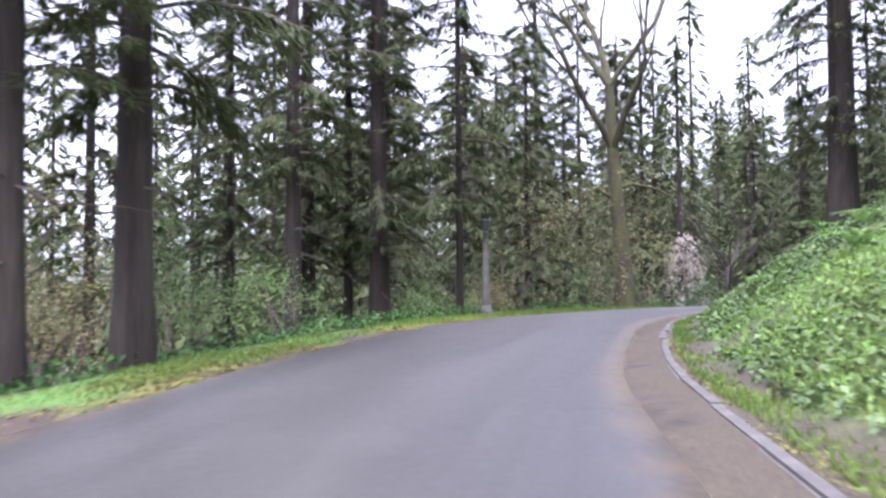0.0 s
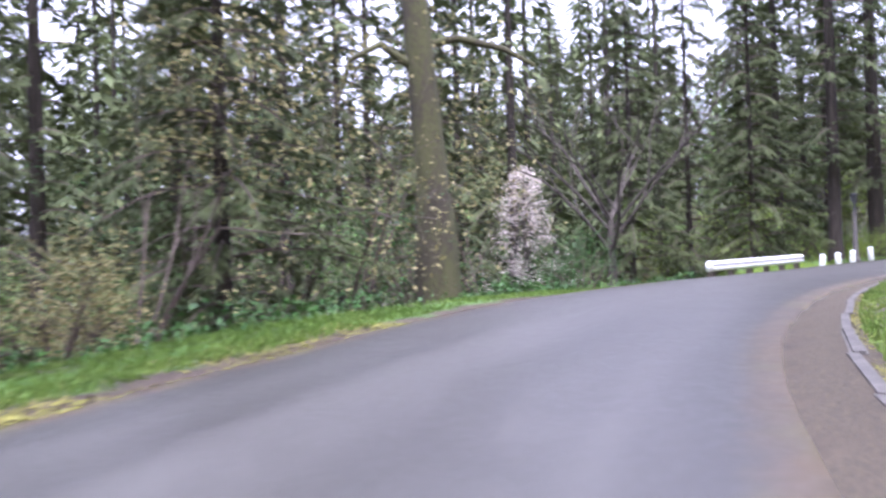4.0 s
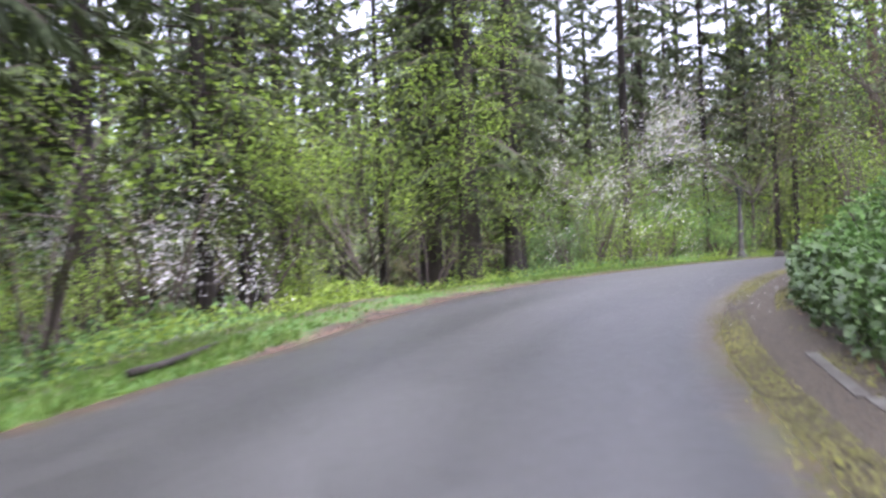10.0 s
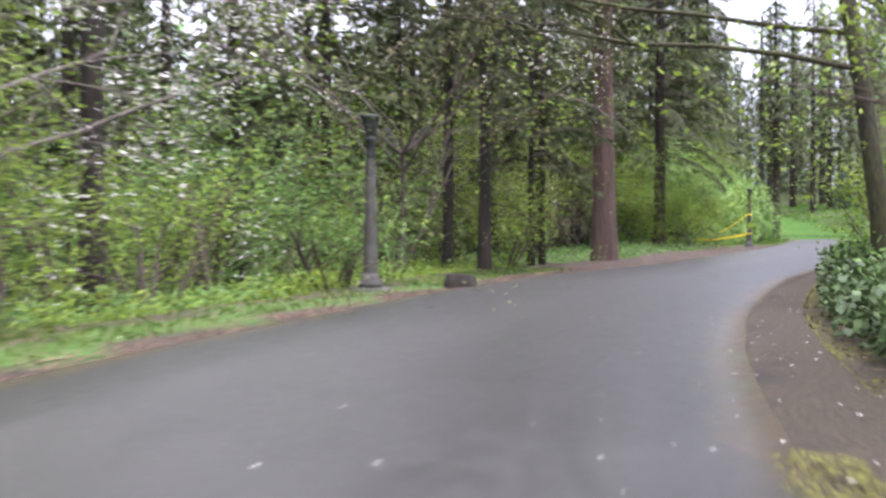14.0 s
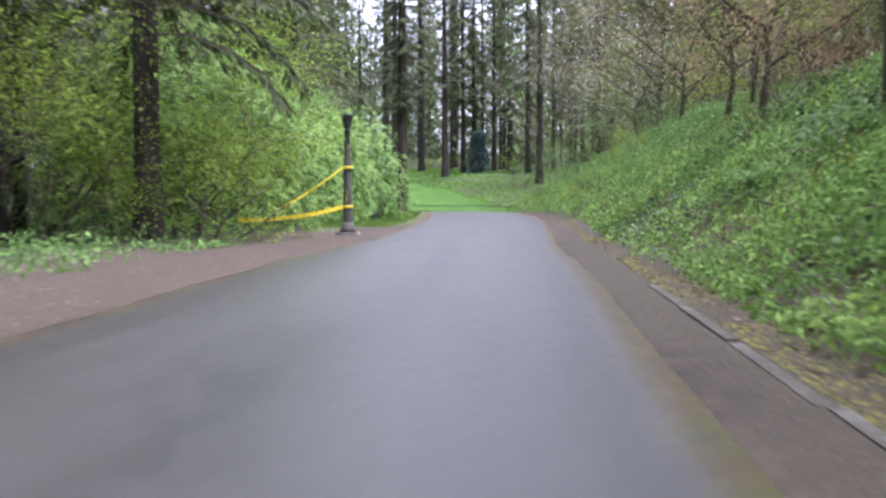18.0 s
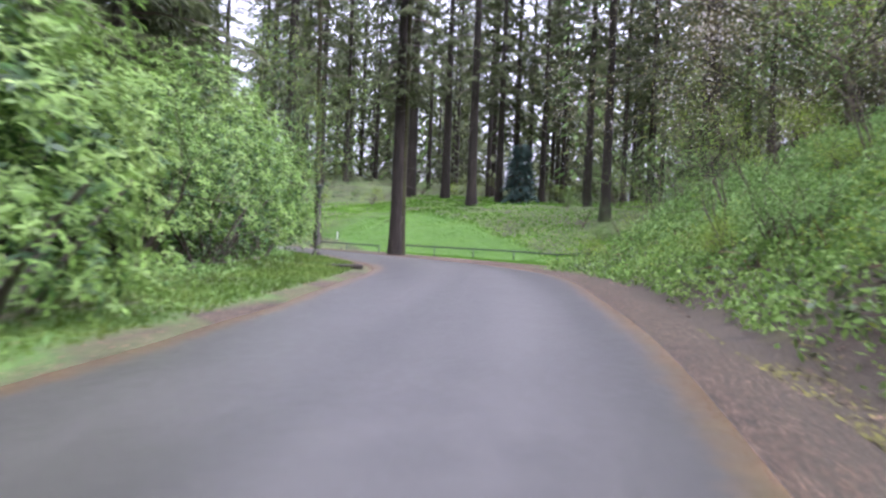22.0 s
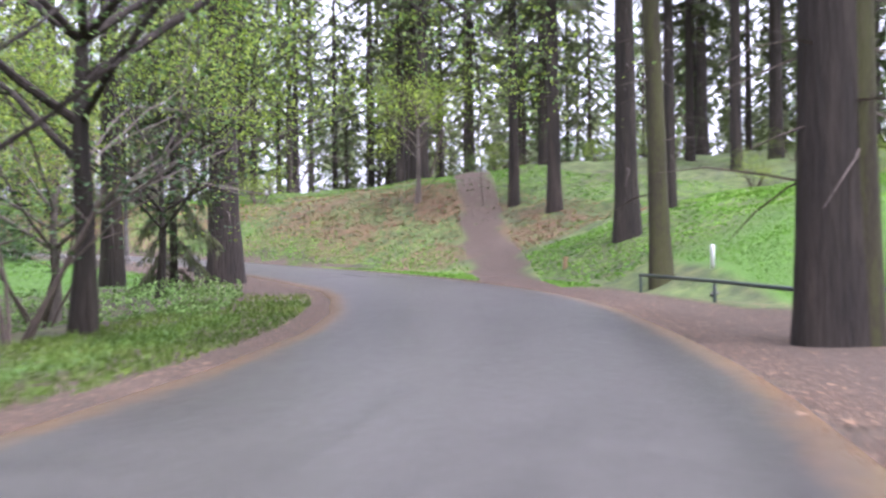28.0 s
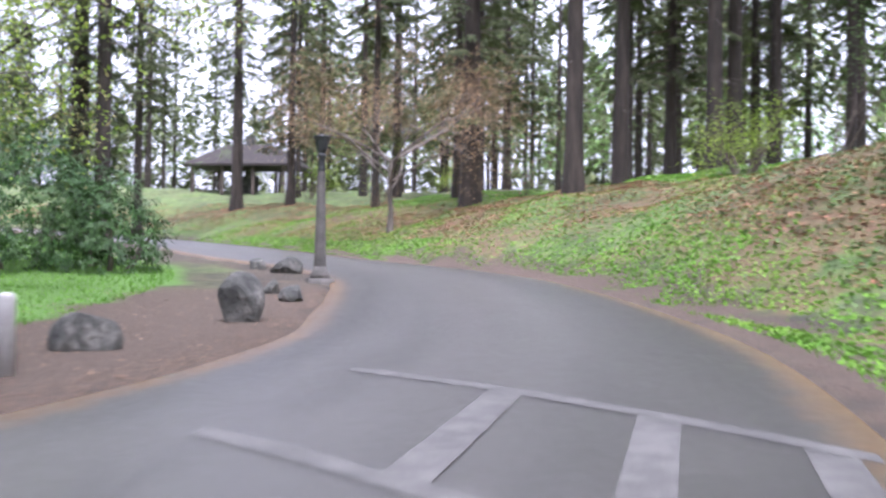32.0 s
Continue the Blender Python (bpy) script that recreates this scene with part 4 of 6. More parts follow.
# two slim leaning mossy stems at the yard
plant_fir(185.3, 98.4, 0.5, OPEN_FIRS[1], "slim mossy fir leaning at the road bend", BARK_MOSS, lean=(0.5, -1.5))
plant_fir(174.36, 90.42, 0.42, OPEN_FIRS[1], "mossy fir stem growing against a thicker trunk", BARK_MOSS)
bank_rnd = random.Random(45)
for k in range(18):
    s, r = 112 + 84 * (k + bank_rnd.random()) / 18, bank_rnd.uniform(11, 24)
    x = float(np.interp(s, ROAD_S, ROAD[:, 0]) - np.interp(s, ROAD_S, NORMAL[:, 0]) * r)
    y = float(np.interp(s, ROAD_S, ROAD[:, 1]) - np.interp(s, ROAD_S, NORMAL[:, 1]) * r)
    plant_fir(x, y, bank_rnd.uniform(0.4, 0.65), NEAR_FIRS[k % 3], "dark fir above the steep bank", group="firs above the bank", crown=1.2)
for k, (x, y, w) in enumerate(((40.5, 86, 0.6), (43, 93, 0.5), (46.5, 85.5, 0.55), (51, 90, 0.6), (54, 94, 0.5), (47, 96, 0.6))):
    plant_fir(x, y, w, NEAR_FIRS[k % 3], "tall dark fir beyond the white bollards", group="firs by the road", crown=1.2)
for k, (x, y, w) in enumerate(((119.5, 91.6, 0.55), (126, 89.8, 0.5), (132, 89.4, 0.5), (112.0, 92.6, 0.5), (138, 95.0, 0.6), (128, 97.0, 0.5))):
    plant_fir(x, y, w, NEAR_FIRS[(k + 1) % 3], "dark fir with hanging boughs behind the rhododendrons", group="firs behind the rhododendrons", crown=1.15)
for k, (x, y, w) in enumerate(((212, 119, 0.6), (216, 112, 0.5), (210.5, 107, 0.55), (218, 123, 0.6), (222, 106, 0.5), (210, 128, 0.5), (225, 116, 0.6), (177, 137, 0.6), (171, 142, 0.5), (180, 149, 0.55), (176.5, 157, 0.6), (187, 166, 0.5), (203, 158, 0.5), (207, 166, 0.6), (199.8, 163, 0.45), (211, 172, 0.6), (214, 160, 0.5), (218, 152, 0.5))):
    plant_fir(x, y, w, (HIGH_FIRS[k % 2] if k % 3 else NEAR_FIRS[1]), "tall fir on the rise above the road", group="firs on the rise", crown=1.2)
for k, (x, y, w) in enumerate(((135.5, 93.6, 0.55), (140.5, 93.0, 0.5), (146, 93.8, 0.55), (151.5, 94.4, 0.5), (130.0, 93.0, 0.5))):
    plant_fir(x, y, w, NEAR_FIRS[2], "fir with wide dark boughs behind the rhododendrons", group="firs behind the rhododendrons", crown=1.4)
for k, (x, y, w) in enumerate(((145, 99.5, 0.6), (150.5, 101, 0.65), (156, 103.5, 0.55), (161, 107, 0.6), (167, 111, 0.6), (171.5, 114.5, 0.5))):
    plant_fir(x, y, w, NEAR_FIRS[k % 3], "tall dark fir behind the grassy verge", group="firs behind the verge", crown=1.2)
mound_rnd = random.Random(44)
for k in range(26):
    s, r = 198 + 38 * (k + mound_rnd.random()) / 26, mound_rnd.uniform(20, 46)
    x = float(np.interp(s, ROAD_S, ROAD[:, 0]) - np.interp(s, ROAD_S, NORMAL[:, 0]) * r)
    y = float(np.interp(s, ROAD_S, ROAD[:, 1]) - np.interp(s, ROAD_S, NORMAL[:, 1]) * r)
    if min((x - a) ** 2 + (y - b) ** 2 for a, b in planted) > 4:
        plant_fir(x, y, mound_rnd.uniform(0.4, 0.7), HIGH_FIRS[k % 2] if k % 3 else FAR_FIRS[3], "tall dark fir behind the green mound", group="firs behind the mound", crown=1.25)

# ---- the wood behind ----
def hides(x, y, wide=3.6):
    """Whether a tree would stand before the cherry or the shelter, as seen from the road."""
    for (ax, ay), (bx, by), w in (((0.8, 6.7), (18, 76), wide), ((4.4, 26), (18, 76), wide), ((14, 44), (18, 76), wide), ((186.2, 105.7), (197.6, 205), 2.6), ((181.7, 99.9), (197.6, 205), 2.2)):
        t = ((x - ax) * (bx - ax) + (y - ay) * (by - ay)) / ((bx - ax) ** 2 + (by - ay) ** 2)
        if 0 < t < 1.04 and math.hypot(ax + (bx - ax) * t - x, ay + (by - ay) * t - y) < w:
            return True
    return False



wood = random.Random(5)
tries = 0
wood_spots = []
while len(wood_spots) < 270 and tries < 9000:
    tries += 1
    x, y = wood.uniform(-45, 245), wood.uniform(8, 215)
    s, n = [float(a[0]) for a in near_road([x], [y])]
    l, r = n - float(along(EDGES, s, 1)), -n - float(along(EDGES, s, 2))
    if not (6.5 < l < 60 or 9 < r < 50) or s > 330:
        continue
    if s > 196 and 0 < r < 17 or s > 236 and 0 < l < 17 or 255 < s and 0 < r < 10:
        continue
    if 96 < x < 140 and 0 < l < 13:
        continue
    if math.hypot(x - 201, y - 86) < 8 or x < 2 and y < 62 and wood.random() < 0.6:
        continue
    if hides(x, y):
        continue
    gap = min((x - a) ** 2 + (y - b) ** 2 for a, b in planted + wood_spots)
    if gap < (3.2 if l > 0 else 4.0) ** 2:
        continue
    wood_spots.append((x, y))
wood_spots.sort(key=lambda spot: abs(float(near_road([spot[0]], [spot[1]])[1][0])))
deep_wood = wood_spots[118:]
for i, (x, y) in enumerate(wood_spots[:118]):
    s, n = [float(a[0]) for a in near_road([x], [y])]
    high = n < 0 or s > 190
    plant_fir(x, y, wood.uniform(0.35, 0.8), HIGH_FIRS[wood.choice((0, 1))] if s > 190 else FAR_FIRS[wood.choice((1, 3, 3) if high else (0, 1, 2, 3))], "dark fir in the dense wood behind the road", group="firs of the wood", crown=1.3)


# ---- undergrowth along the road ----
SHRUB_KINDS = ((31, 3.4, 6, 2, 14, 0.09, 0.34), (32, 4.6, 5, 2, 14, 0.09, 0.38), (33, 2.2, 8, 2, 12, 0.08, 0.28), (34, 5.5, 4, 3, 7, 0.095, 0.40))
SHRUBS = {mat.name: [bush_mesh(kind[0], mat, *kind[1:]) for kind in SHRUB_KINDS] for mat in (LEAF_NEW, LEAF_MID, LEAF_OLIVE, LEAF_DARK, LEAF_LAUREL)}
shrub_rnd = random.Random(9)


def fill(count, s_from, s_to, l_from, l_to, mats, label, group, side=1, scale=(0.7, 1.25), gap=1.2):
    done = 0
    for _ in range(count * 6):
        if done >= count:
            break
        s = shrub_rnd.uniform(s_from, s_to)
        edge = float(along(EDGES, s, 1 if side > 0 else 2))
        n = side * (edge + shrub_rnd.uniform(l_from, l_to))
        x = float(np.interp(s, ROAD_S, ROAD[:, 0]) + np.interp(s, ROAD_S, NORMAL[:, 0]) * n)
        y = float(np.interp(s, ROAD_S, ROAD[:, 1]) + np.interp(s, ROAD_S, NORMAL[:, 1]) * n)
        if min((x - a) ** 2 + (y - b) ** 2 for a, b in planted) < gap**2:
            continue
        done += 1
        planted.append((x, y))
        k = shrub_rnd.uniform(*scale)
        ob = thing("shrub", on_ground(x, y, shrub_rnd.uniform(0, 360)) @ Matrix.Diagonal((k, k, k, 1)), label, "shrub", group)
        for key, me in zip(("branchwork", "foliage"), shrub_rnd.choice(SHRUBS[shrub_rnd.choice(mats).name])):
            tagged(part(key, me, None, ob), kind="stuff")


fill(27, 78, 128, 2.6, 9, (LEAF_NEW, LEAF_MID, LEAF_NEW), "thin-stemmed shrub with fresh yellow-green spring leaves", "roadside shrubs")
fill(50, 80, 165, 8, 26, (LEAF_MID, LEAF_NEW, LEAF_OLIVE), "leafy undergrowth shrub between dark trunks", "wood shrubs", scale=(0.9, 1.6))
fill(30, -5, 60, 3.0, 14, (LEAF_MID, LEAF_DARK, LEAF_OLIVE), "thin undergrowth shrub on the falling slope", "slope shrubs")
fill(14, 176, 228, 3.4, 9, (LEAF_LAUREL, LEAF_DARK, LEAF_DARK), "shrub with dark stems and small spring leaves", "left verge shrubs")
fill(26, 60, 130, 5.0, 16, (LEAF_NEW, LEAF_OLIVE, LEAF_MID), "budding shrub overhanging the bank", "bank shrubs", side=-1)
fill(26, 78, 126, 1.9, 3.6, (LEAF_NEW, LEAF_MID), "leafy spring shrub hanging over the road edge", "bank foot shrubs", side=-1, scale=(0.5, 0.8), gap=0.8)
fill(40, 168, 198, 2.0, 7.0, (LEAF_MID, LEAF_MID, LEAF_NEW), "lush green shrub where the bank ends", "bank foot shrubs", side=-1, scale=(0.32, 0.6), gap=0.8)
fill(14, 130, 188, 7.0, 16, (LEAF_OLIVE, LEAF_OLIVE, LEAF_NEW), "mossy budding thicket on top of the bank", "bank shrubs", side=-1, scale=(1.1, 1.7))
fill(10, -5, 60, 6.0, 16, (LEAF_OLIVE, LEAF_NEW), "budding shrub on the steep bank", "bank shrubs", side=-1)
fill(30, 204, 262, 13.0, 32, (LEAF_MID, LEAF_NEW, LEAF_MID), "green shrub under the tall firs on the mound", "mound shrubs", side=-1, scale=(0.35, 0.8))
fill(16, 250, 330, 8.0, 26, (LEAF_MID, LEAF_NEW), "low shrub on the rising ground", "far shrubs", side=-1)


# ---- trees with a look of their own ----
maple = broad_tree("maple_tree", on_ground(8.7, 49.2, 0), "tall bare maple with mossy green-brown trunk at the road edge", 41, 21, 0.42, 3, BARK_MOSS, None, bole=0.52, spread=0.42, lift=0.5, first=5, lean=(-0.5, 0.3), length=9, limb=0.5)
limb = Geo()
for pts in ([(-0.5, 0.1, 5.6), (-1.2, -0.2, 6.0), (-1.9, -0.4, 5.6), (-2.3, -0.5, 4.4), (-2.7, -0.6, 3.2)], [(-0.3, 0.2, 6.0), (0.6, 0.0, 6.2), (1.6, -0.3, 5.9), (2.3, -0.4, 5.5)]):
    limb.tube(pts, [0.11, 0.09, 0.07, 0.05, 0.02][: len(pts)], 6)
part("limb", limb, BARK_MOSS, maple, "drooping moss-covered limbs", smooth=True)
broad_tree("bare_tree", on_ground(16.1, 58.3, 30), "leafless grey-brown tree with wide arching mossy limbs", 42, 9.5, 0.17, 4, BARK_TWIGGY, None, bole=0.26, spread=0.5, lift=0.38, first=9, length=6.5, fork=(2, 3), limb=0.42)
cherry = thing("cherry_tree", on_ground(18.0, 76.0), "slender cone-shaped cherry covered with cream-white blossom", "tree")
rnd = random.Random(43)
g, tips = Geo(), []
g.tube([(0, 0, -0.3), (0.1, 0, 2.0), (0.0, 0.1, 4.4), (0.05, 0, 7.4)], [0.16, 0.13, 0.08, 0.02], 8)
part("trunk", g, BARK_TWIGGY, cherry)
g = Geo()
for k in range(46):
    z, a = 0.7 + 6.5 * k / 46, 2.4 * k + rnd.uniform(-0.4, 0.4)
    grow(g, tips, rnd, (0.05, 0.05, z), (math.cos(a), math.sin(a), 0.45), 0.36 + 1.4 * (1 - k / 46), 0.04, 1, 0.4, 0.05, 0.12, 0.6, (2, 3), 0.1)
part("crown", merged("crown", (g, BARK_TWIGGY), (clumps(tips, rnd, 11, 0.10, 0.20), PETAL_PINK)), None, cherry)
broad_tree("dogwood_tree", on_ground(66.2, 86.4, 10), "dogwood with level layers of white blossom and new leaves", 44, 9.5, 0.11, 3, BARK_GREY, PETAL, 7, 0.095, 0.22, 0.6, bole=0.35, lift=-0.1, first=9, length=6.0, second=LEAF_NEW)
broad_tree("blossom_tree", on_ground(80.0, 86.6, 10), "small tree with pale blossom and yellow-green leaves by the lamp", 45, 10.5, 0.12, 3, BARK_GREY, PETAL, 6, 0.09, 0.42, 0.55, bole=0.3, lift=0.15, first=9, length=7.5, second=LEAF_OLIVE)
broad_tree("blossom_tree", on_ground(43.7, 84.0, 10), "white-flowering shrub tree among dark firs", 46, 4.5, 0.07, 3, BARK_GREY, PETAL, 8, 0.10, 0.35, 0.55, bole=0.2, lift=0.1, first=7, length=3.6)
broad_tree("blossom_tree", on_ground(44.8, 62.4, 10), "tree with white blossom sprays overhanging the bank", 47, 10.5, 0.13, 3, BARK_GREY, PETAL, 9, 0.11, 0.35, 0.6, bole=0.3, lift=0.15, first=9, length=7.5, second=LEAF_NEW)
broad_tree("vine_maple", on_ground(50.0, 64.6, 10), "spreading maple with bright yellow-green spring leaves over the bank", 48, 9.5, 0.1, 3, BARK_MOSS, LEAF_NEW, 24, 0.095, 0.45, 0.6, bole=0.2, lift=0.15, first=9, length=8.0)
broad_tree("vine_maple", on_ground(37.4, 60.9, 20), "spreading maple with olive-yellow spring leaves over the road edge", 55, 9.0, 0.1, 3, BARK_MOSS, LEAF_NEW, 10, 0.085, 0.42, 0.6, bole=0.4, lift=0.1, first=9, length=6.0, lean=(-0.6, 1.2), second=LEAF_OLIVE)
broad_tree("vine_maple", on_ground(38.8, 58.8, 70), "small maple with yellow-green spring leaves on the bank", 58, 6.5, 0.09, 3, BARK_MOSS, LEAF_NEW, 20, 0.095, 0.42, 0.6, bole=0.2, lift=0.1, first=8, length=5.0)
broad_tree("vine_maple", on_ground(24.2, 68.6, 50), "slender maple with arching sprays of new leaves before dark firs", 57, 5.2, 0.07, 3, BARK_MOSS, LEAF_NEW, 4, 0.08, 0.25, 0.6, bole=0.25, lift=0.0, first=6, length=4.4, droop=0.25)
broad_tree("vine_maple", on_ground(50.2, 83.1, 10), "multi-stemmed maple with yellow-green spring leaves", 49, 7.5, 0.09, 3, BARK_MOSS, LEAF_NEW, 22, 0.095, 0.45, 0.55, bole=0.12, lift=0.12, first=8, length=6.5)
broad_tree("vine_maple", on_ground(109.2, 85.6, 10), "small maple with yellow-green spring leaves behind the shoulder", 50, 3.4, 0.06, 3, BARK_GREY, LEAF_NEW, 20, 0.09, 0.38, 0.55, bole=0.12, lift=0.12, first=8, length=2.9)
broad_tree("vine_maple", on_ground(104.5, 90.0, 40), "multi-stemmed maple with fresh green leaves behind the shoulder", 51, 6.5, 0.08, 3, BARK_GREY, LEAF_NEW, 26, 0.09, 0.45, 0.55, bole=0.12, lift=0.12, first=8, length=5.5)
broad_tree("vine_maple", on_ground(111.0, 86.6, 80), "leafy maple with yellow-green leaves before the rhododendron", 54, 6.5, 0.08, 3, BARK_GREY, LEAF_NEW, 26, 0.09, 0.45, 0.55, bole=0.12, lift=0.15, first=8, length=4.6)
broad_tree("vine_maple", on_ground(86.0, 89.5, 40), "thin maple with fresh green leaves beside the cedar", 52, 7.0, 0.08, 3, BARK_GREY, LEAF_NEW, 24, 0.09, 0.48, 0.55, bole=0.12, lift=0.12, first=8, length=6)

# the leaning mossy tree on the bank, whose long boughs hang over the road
bank_tree = thing("mossy_tree", on_ground(103.0, 72.3), "leaning mossy tree with long bare boughs over the road", "tree")
g = Geo()
g.tube([(0, 0, -0.4), (-0.25, 0.1, 1.0), (-0.6, 0.25, 2.6), (-0.9, 0.3, 4.5), (-1.3, 0.2, 7.0), (-1.5, 0.1, 10)], [0.24, 0.19, 0.17, 0.15, 0.12, 0.05], 8)
part("trunk", g, BARK_MOSS, bank_tree)
rnd = random.Random(77)
for start, way, length in (((-0.6, 0.25, 3.0), (-0.6, 0.8, 0.15), 5.0), ((-0.9, 0.3, 4.3), (-0.5, 1.0, 0.15), 7.5), ((-0.9, 0.3, 4.6), (0.3, 1.0, 0.3), 6.0), ((-1.1, 0.2, 5.8), (-1.0, 0.6, 0.2), 7.0), ((-1.3, 0.2, 6.8), (0.5, 0.8, 0.5), 5.5)):
    g, tips = Geo(), []
    grow(g, tips, rnd, start, way, length * 0.55, 0.075, 3, 0.5, -0.2, 0.12, 0.62, (2, 3), 0.05)
    bough = part("bough", g, BARK_MOSS, bank_tree)
    tagged(part("bud_spray", clumps(tips, rnd, 2, 0.07, 0.25), LEAF_OLIVE, bough, "olive buds", smooth=False), "olive buds", kind="stuff")

# its neighbour further down, with boughs high over the road
leaner = thing("mossy_tree", on_ground(70.0, 74.3), "leaning mossy tree with high bare boughs over the road", "tree")
g = Geo()
g.tube([(0, 0, -0.4), (0.1, 0.1, 1.2), (0.3, 0.35, 3.0), (0.5, 0.7, 5.0), (0.6, 1.0, 7.5), (0.6, 1.1, 11)], [0.17, 0.13, 0.115, 0.105, 0.085, 0.04], 9)
part("trunk", g, BARK_MOSS, leaner)
for start, way, length in (((0.3, 0.35, 3.1), (-0.5, 1.0, 0.22), 8.0), ((0.38, 0.45, 3.6), (0.1, 1.0, 0.2), 8.5), ((0.45, 0.6, 4.3), (-0.4, 1.0, 0.05), 8.5), ((0.5, 0.7, 4.9), (0.5, 1.0, 0.05), 7.5), ((0.55, 0.8, 5.8), (-0.6, 0.8, 0.2), 7.0), ((0.6, 1.0, 7.0), (0.9, 0.4, 0.3), 6.0)):
    g, tips = Geo(), []
    grow(g, tips, rnd, start, way, length * 0.5, 0.042, 4, 0.6, 0.2, 0.34, 0.62, (2, 3), 0.05)
    bough = part("bough", g, BARK_MOSS, leaner)
    tagged(part("bud_spray", clumps(tips, rnd, 5, 0.05, 0.3), LEAF_OLIVE, bough, "olive buds", smooth=False), "olive buds", kind="stuff")
broad_tree("red_shrub", on_ground(110.5, 72.6, 20), "shrub with dusky pink-red buds on the bank top", 59, 3.6, 0.05, 3, BARK_GREY, LEAF_RUST, 10, 0.08, 0.3, 0.55, bole=0.15, lift=0.2, first=7, length=3.0)

# thicket of mossy budding trees along the top of the bank
for k, (x, y, h) in enumerate(((112.0, 72.6, 10.5), (119.5, 72.2, 11.0), (127.0, 72.8, 10.5), (134.0, 73.0, 11.0), (142.0, 73.4, 10.0), (94.0, 70.5, 10.5), (85.0, 70.5, 10.0), (150.0, 73.0, 8.5), (76.0, 68.5, 8))):
    broad_tree("budding_tree", on_ground(x, y, 50 * k), "mossy thicket tree with olive buds on the bank", 60 + k, h, 0.11, 3, BARK_MOSS, LEAF_OLIVE, 15, 0.065, 0.42, 0.65, bole=0.22, lift=0.02, first=9, length=7.0, droop=0.1, second=PETAL if k in (3, 4, 7) else None)

for k, (x, y) in enumerate(((79.0, 72.8), (87.5, 73.0), (96.0, 73.2), (63.5, 70.5))):
    broad_tree("budding_tree", on_ground(x, y, 40 * k), "mossy tree with olive buds leaning over the road edge", 110 + k, 11.0, 0.13, 3, BARK_MOSS, LEAF_OLIVE, 14, 0.065, 0.45, 0.6, bole=0.5, lift=0.08, first=11, length=8.0, lean=(0.4, 2.6))

# rhododendrons
def rhododendron(lobes, label, seed):
    x, y = lobes[0][0], lobes[0][1]
    z = land_at(x, y)
    ob = thing("rhododendron", pose(x, y, z), label, "shrub")
    stems = Geo()
    rnd = random.Random(seed)
    for k, (cx, cy, cz, rx, ry, rz) in enumerate(lobes):
        for _ in range(5):
            a = rnd.uniform(0, 6.28)
            sx, sy = cx + rx * 0.35 * math.cos(a), cy + ry * 0.35 * math.sin(a)
            stems.tube(curve_points((sx - x, sy - y, land_at(sx, sy) - z - 0.1), (math.cos(a) * 0.6, math.sin(a) * 0.6, 1), rz * 0.55, 0.0, 0.2, rnd, 4), [0.07, 0.06, 0.05, 0.04, 0.02], 5)
    tagged(part("stem", stems, BARK_GREY, ob), kind="stuff")
    rel = [(cx - x, cy - y, land_at(cx, cy) - z + cz, rx, ry, rz) for cx, cy, cz, rx, ry, rz in lobes]
    leaves = mound_leaves(seed, rel, 36, 0.15, 5)
    part("crown", quad_mesh("crown", leaves, LEAF_RHODO), None, ob)
    # a smaller dome of dark leaves puts the shade between the whorls into colour
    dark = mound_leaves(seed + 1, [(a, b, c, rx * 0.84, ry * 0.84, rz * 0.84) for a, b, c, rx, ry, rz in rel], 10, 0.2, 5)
    part("inner_shade_leaves", quad_mesh("inner_shade_leaves", dark, LEAF_DARK), None, ob)


rhododendron([(115.5, 88.6, 0.6, 5.2, 4.2, 5.4), (120.6, 87.0, 0.5, 3.8, 2.9, 4.3), (125.8, 85.5, 0.5, 2.6, 2.1, 3.5)], "huge dome of pale green rhododendron leaves beside the road", 81)
rhododendron([(136.5, 89.8, 1.2, 3.8, 2.8, 3.8), (141.8, 89.7, 1.2, 3.2, 2.6, 4.2), (146.8, 90.0, 1.0, 2.8, 2.3, 3.6)], "spreading rhododendron with light green leaf whorls on dark stems", 83)
rhododendron([(184.0, 131.5, 0.2, 2.2, 2.2, 3.0), (185.8, 130.2, 0.2, 1.5, 1.5, 2.0), (181.0, 132.5, 0.2, 2.6, 2.2, 2.4)], "dark green evergreen shrub on the lawn", 85)
for ob in bpy.data.objects:
    if ob.name.startswith("crown") and ob.parent and ob.parent.get("label") == "dark green evergreen shrub on the lawn":
        ob.data.materials[0] = LEAF_LAUREL

# small trees
broad_tree("leafy_tree", on_ground(170.4, 99.8, 0), "dark-stemmed tree with layered fresh green leaves over the verge", 101, 11.5, 0.17, 3, BARK, LEAF_MID, 15, 0.09, 0.5, 0.6, bole=0.36, lift=0.14, first=11, length=8.5, second=LEAF_NEW)
broad_tree("leafy_tree", on_ground(182.6, 127.0, 0), "maple with drooping yellow-green spring leaves beside the boulders", 102, 13, 0.12, 3, BARK, LEAF_NEW, 18, 0.10, 0.52, 0.6, bole=0.42, lift=0.0, first=10, length=6.5, second=LEAF_OLIVE)
plant_fir(178.6, 108.6, 0.2, LOW_FIRS[1], "slim young fir with feathery drooping boughs", group="low firs", crown=0.55)
plant_fir(198.3, 85.9, 0.18, fir_meshes(27, 5.0, 0.5, 0.1, 1.35, 80, 11, 0, NEEDLE_BLUE, 0.4), "small dense bluish conifer on the green slope", group="", crown=1.2)
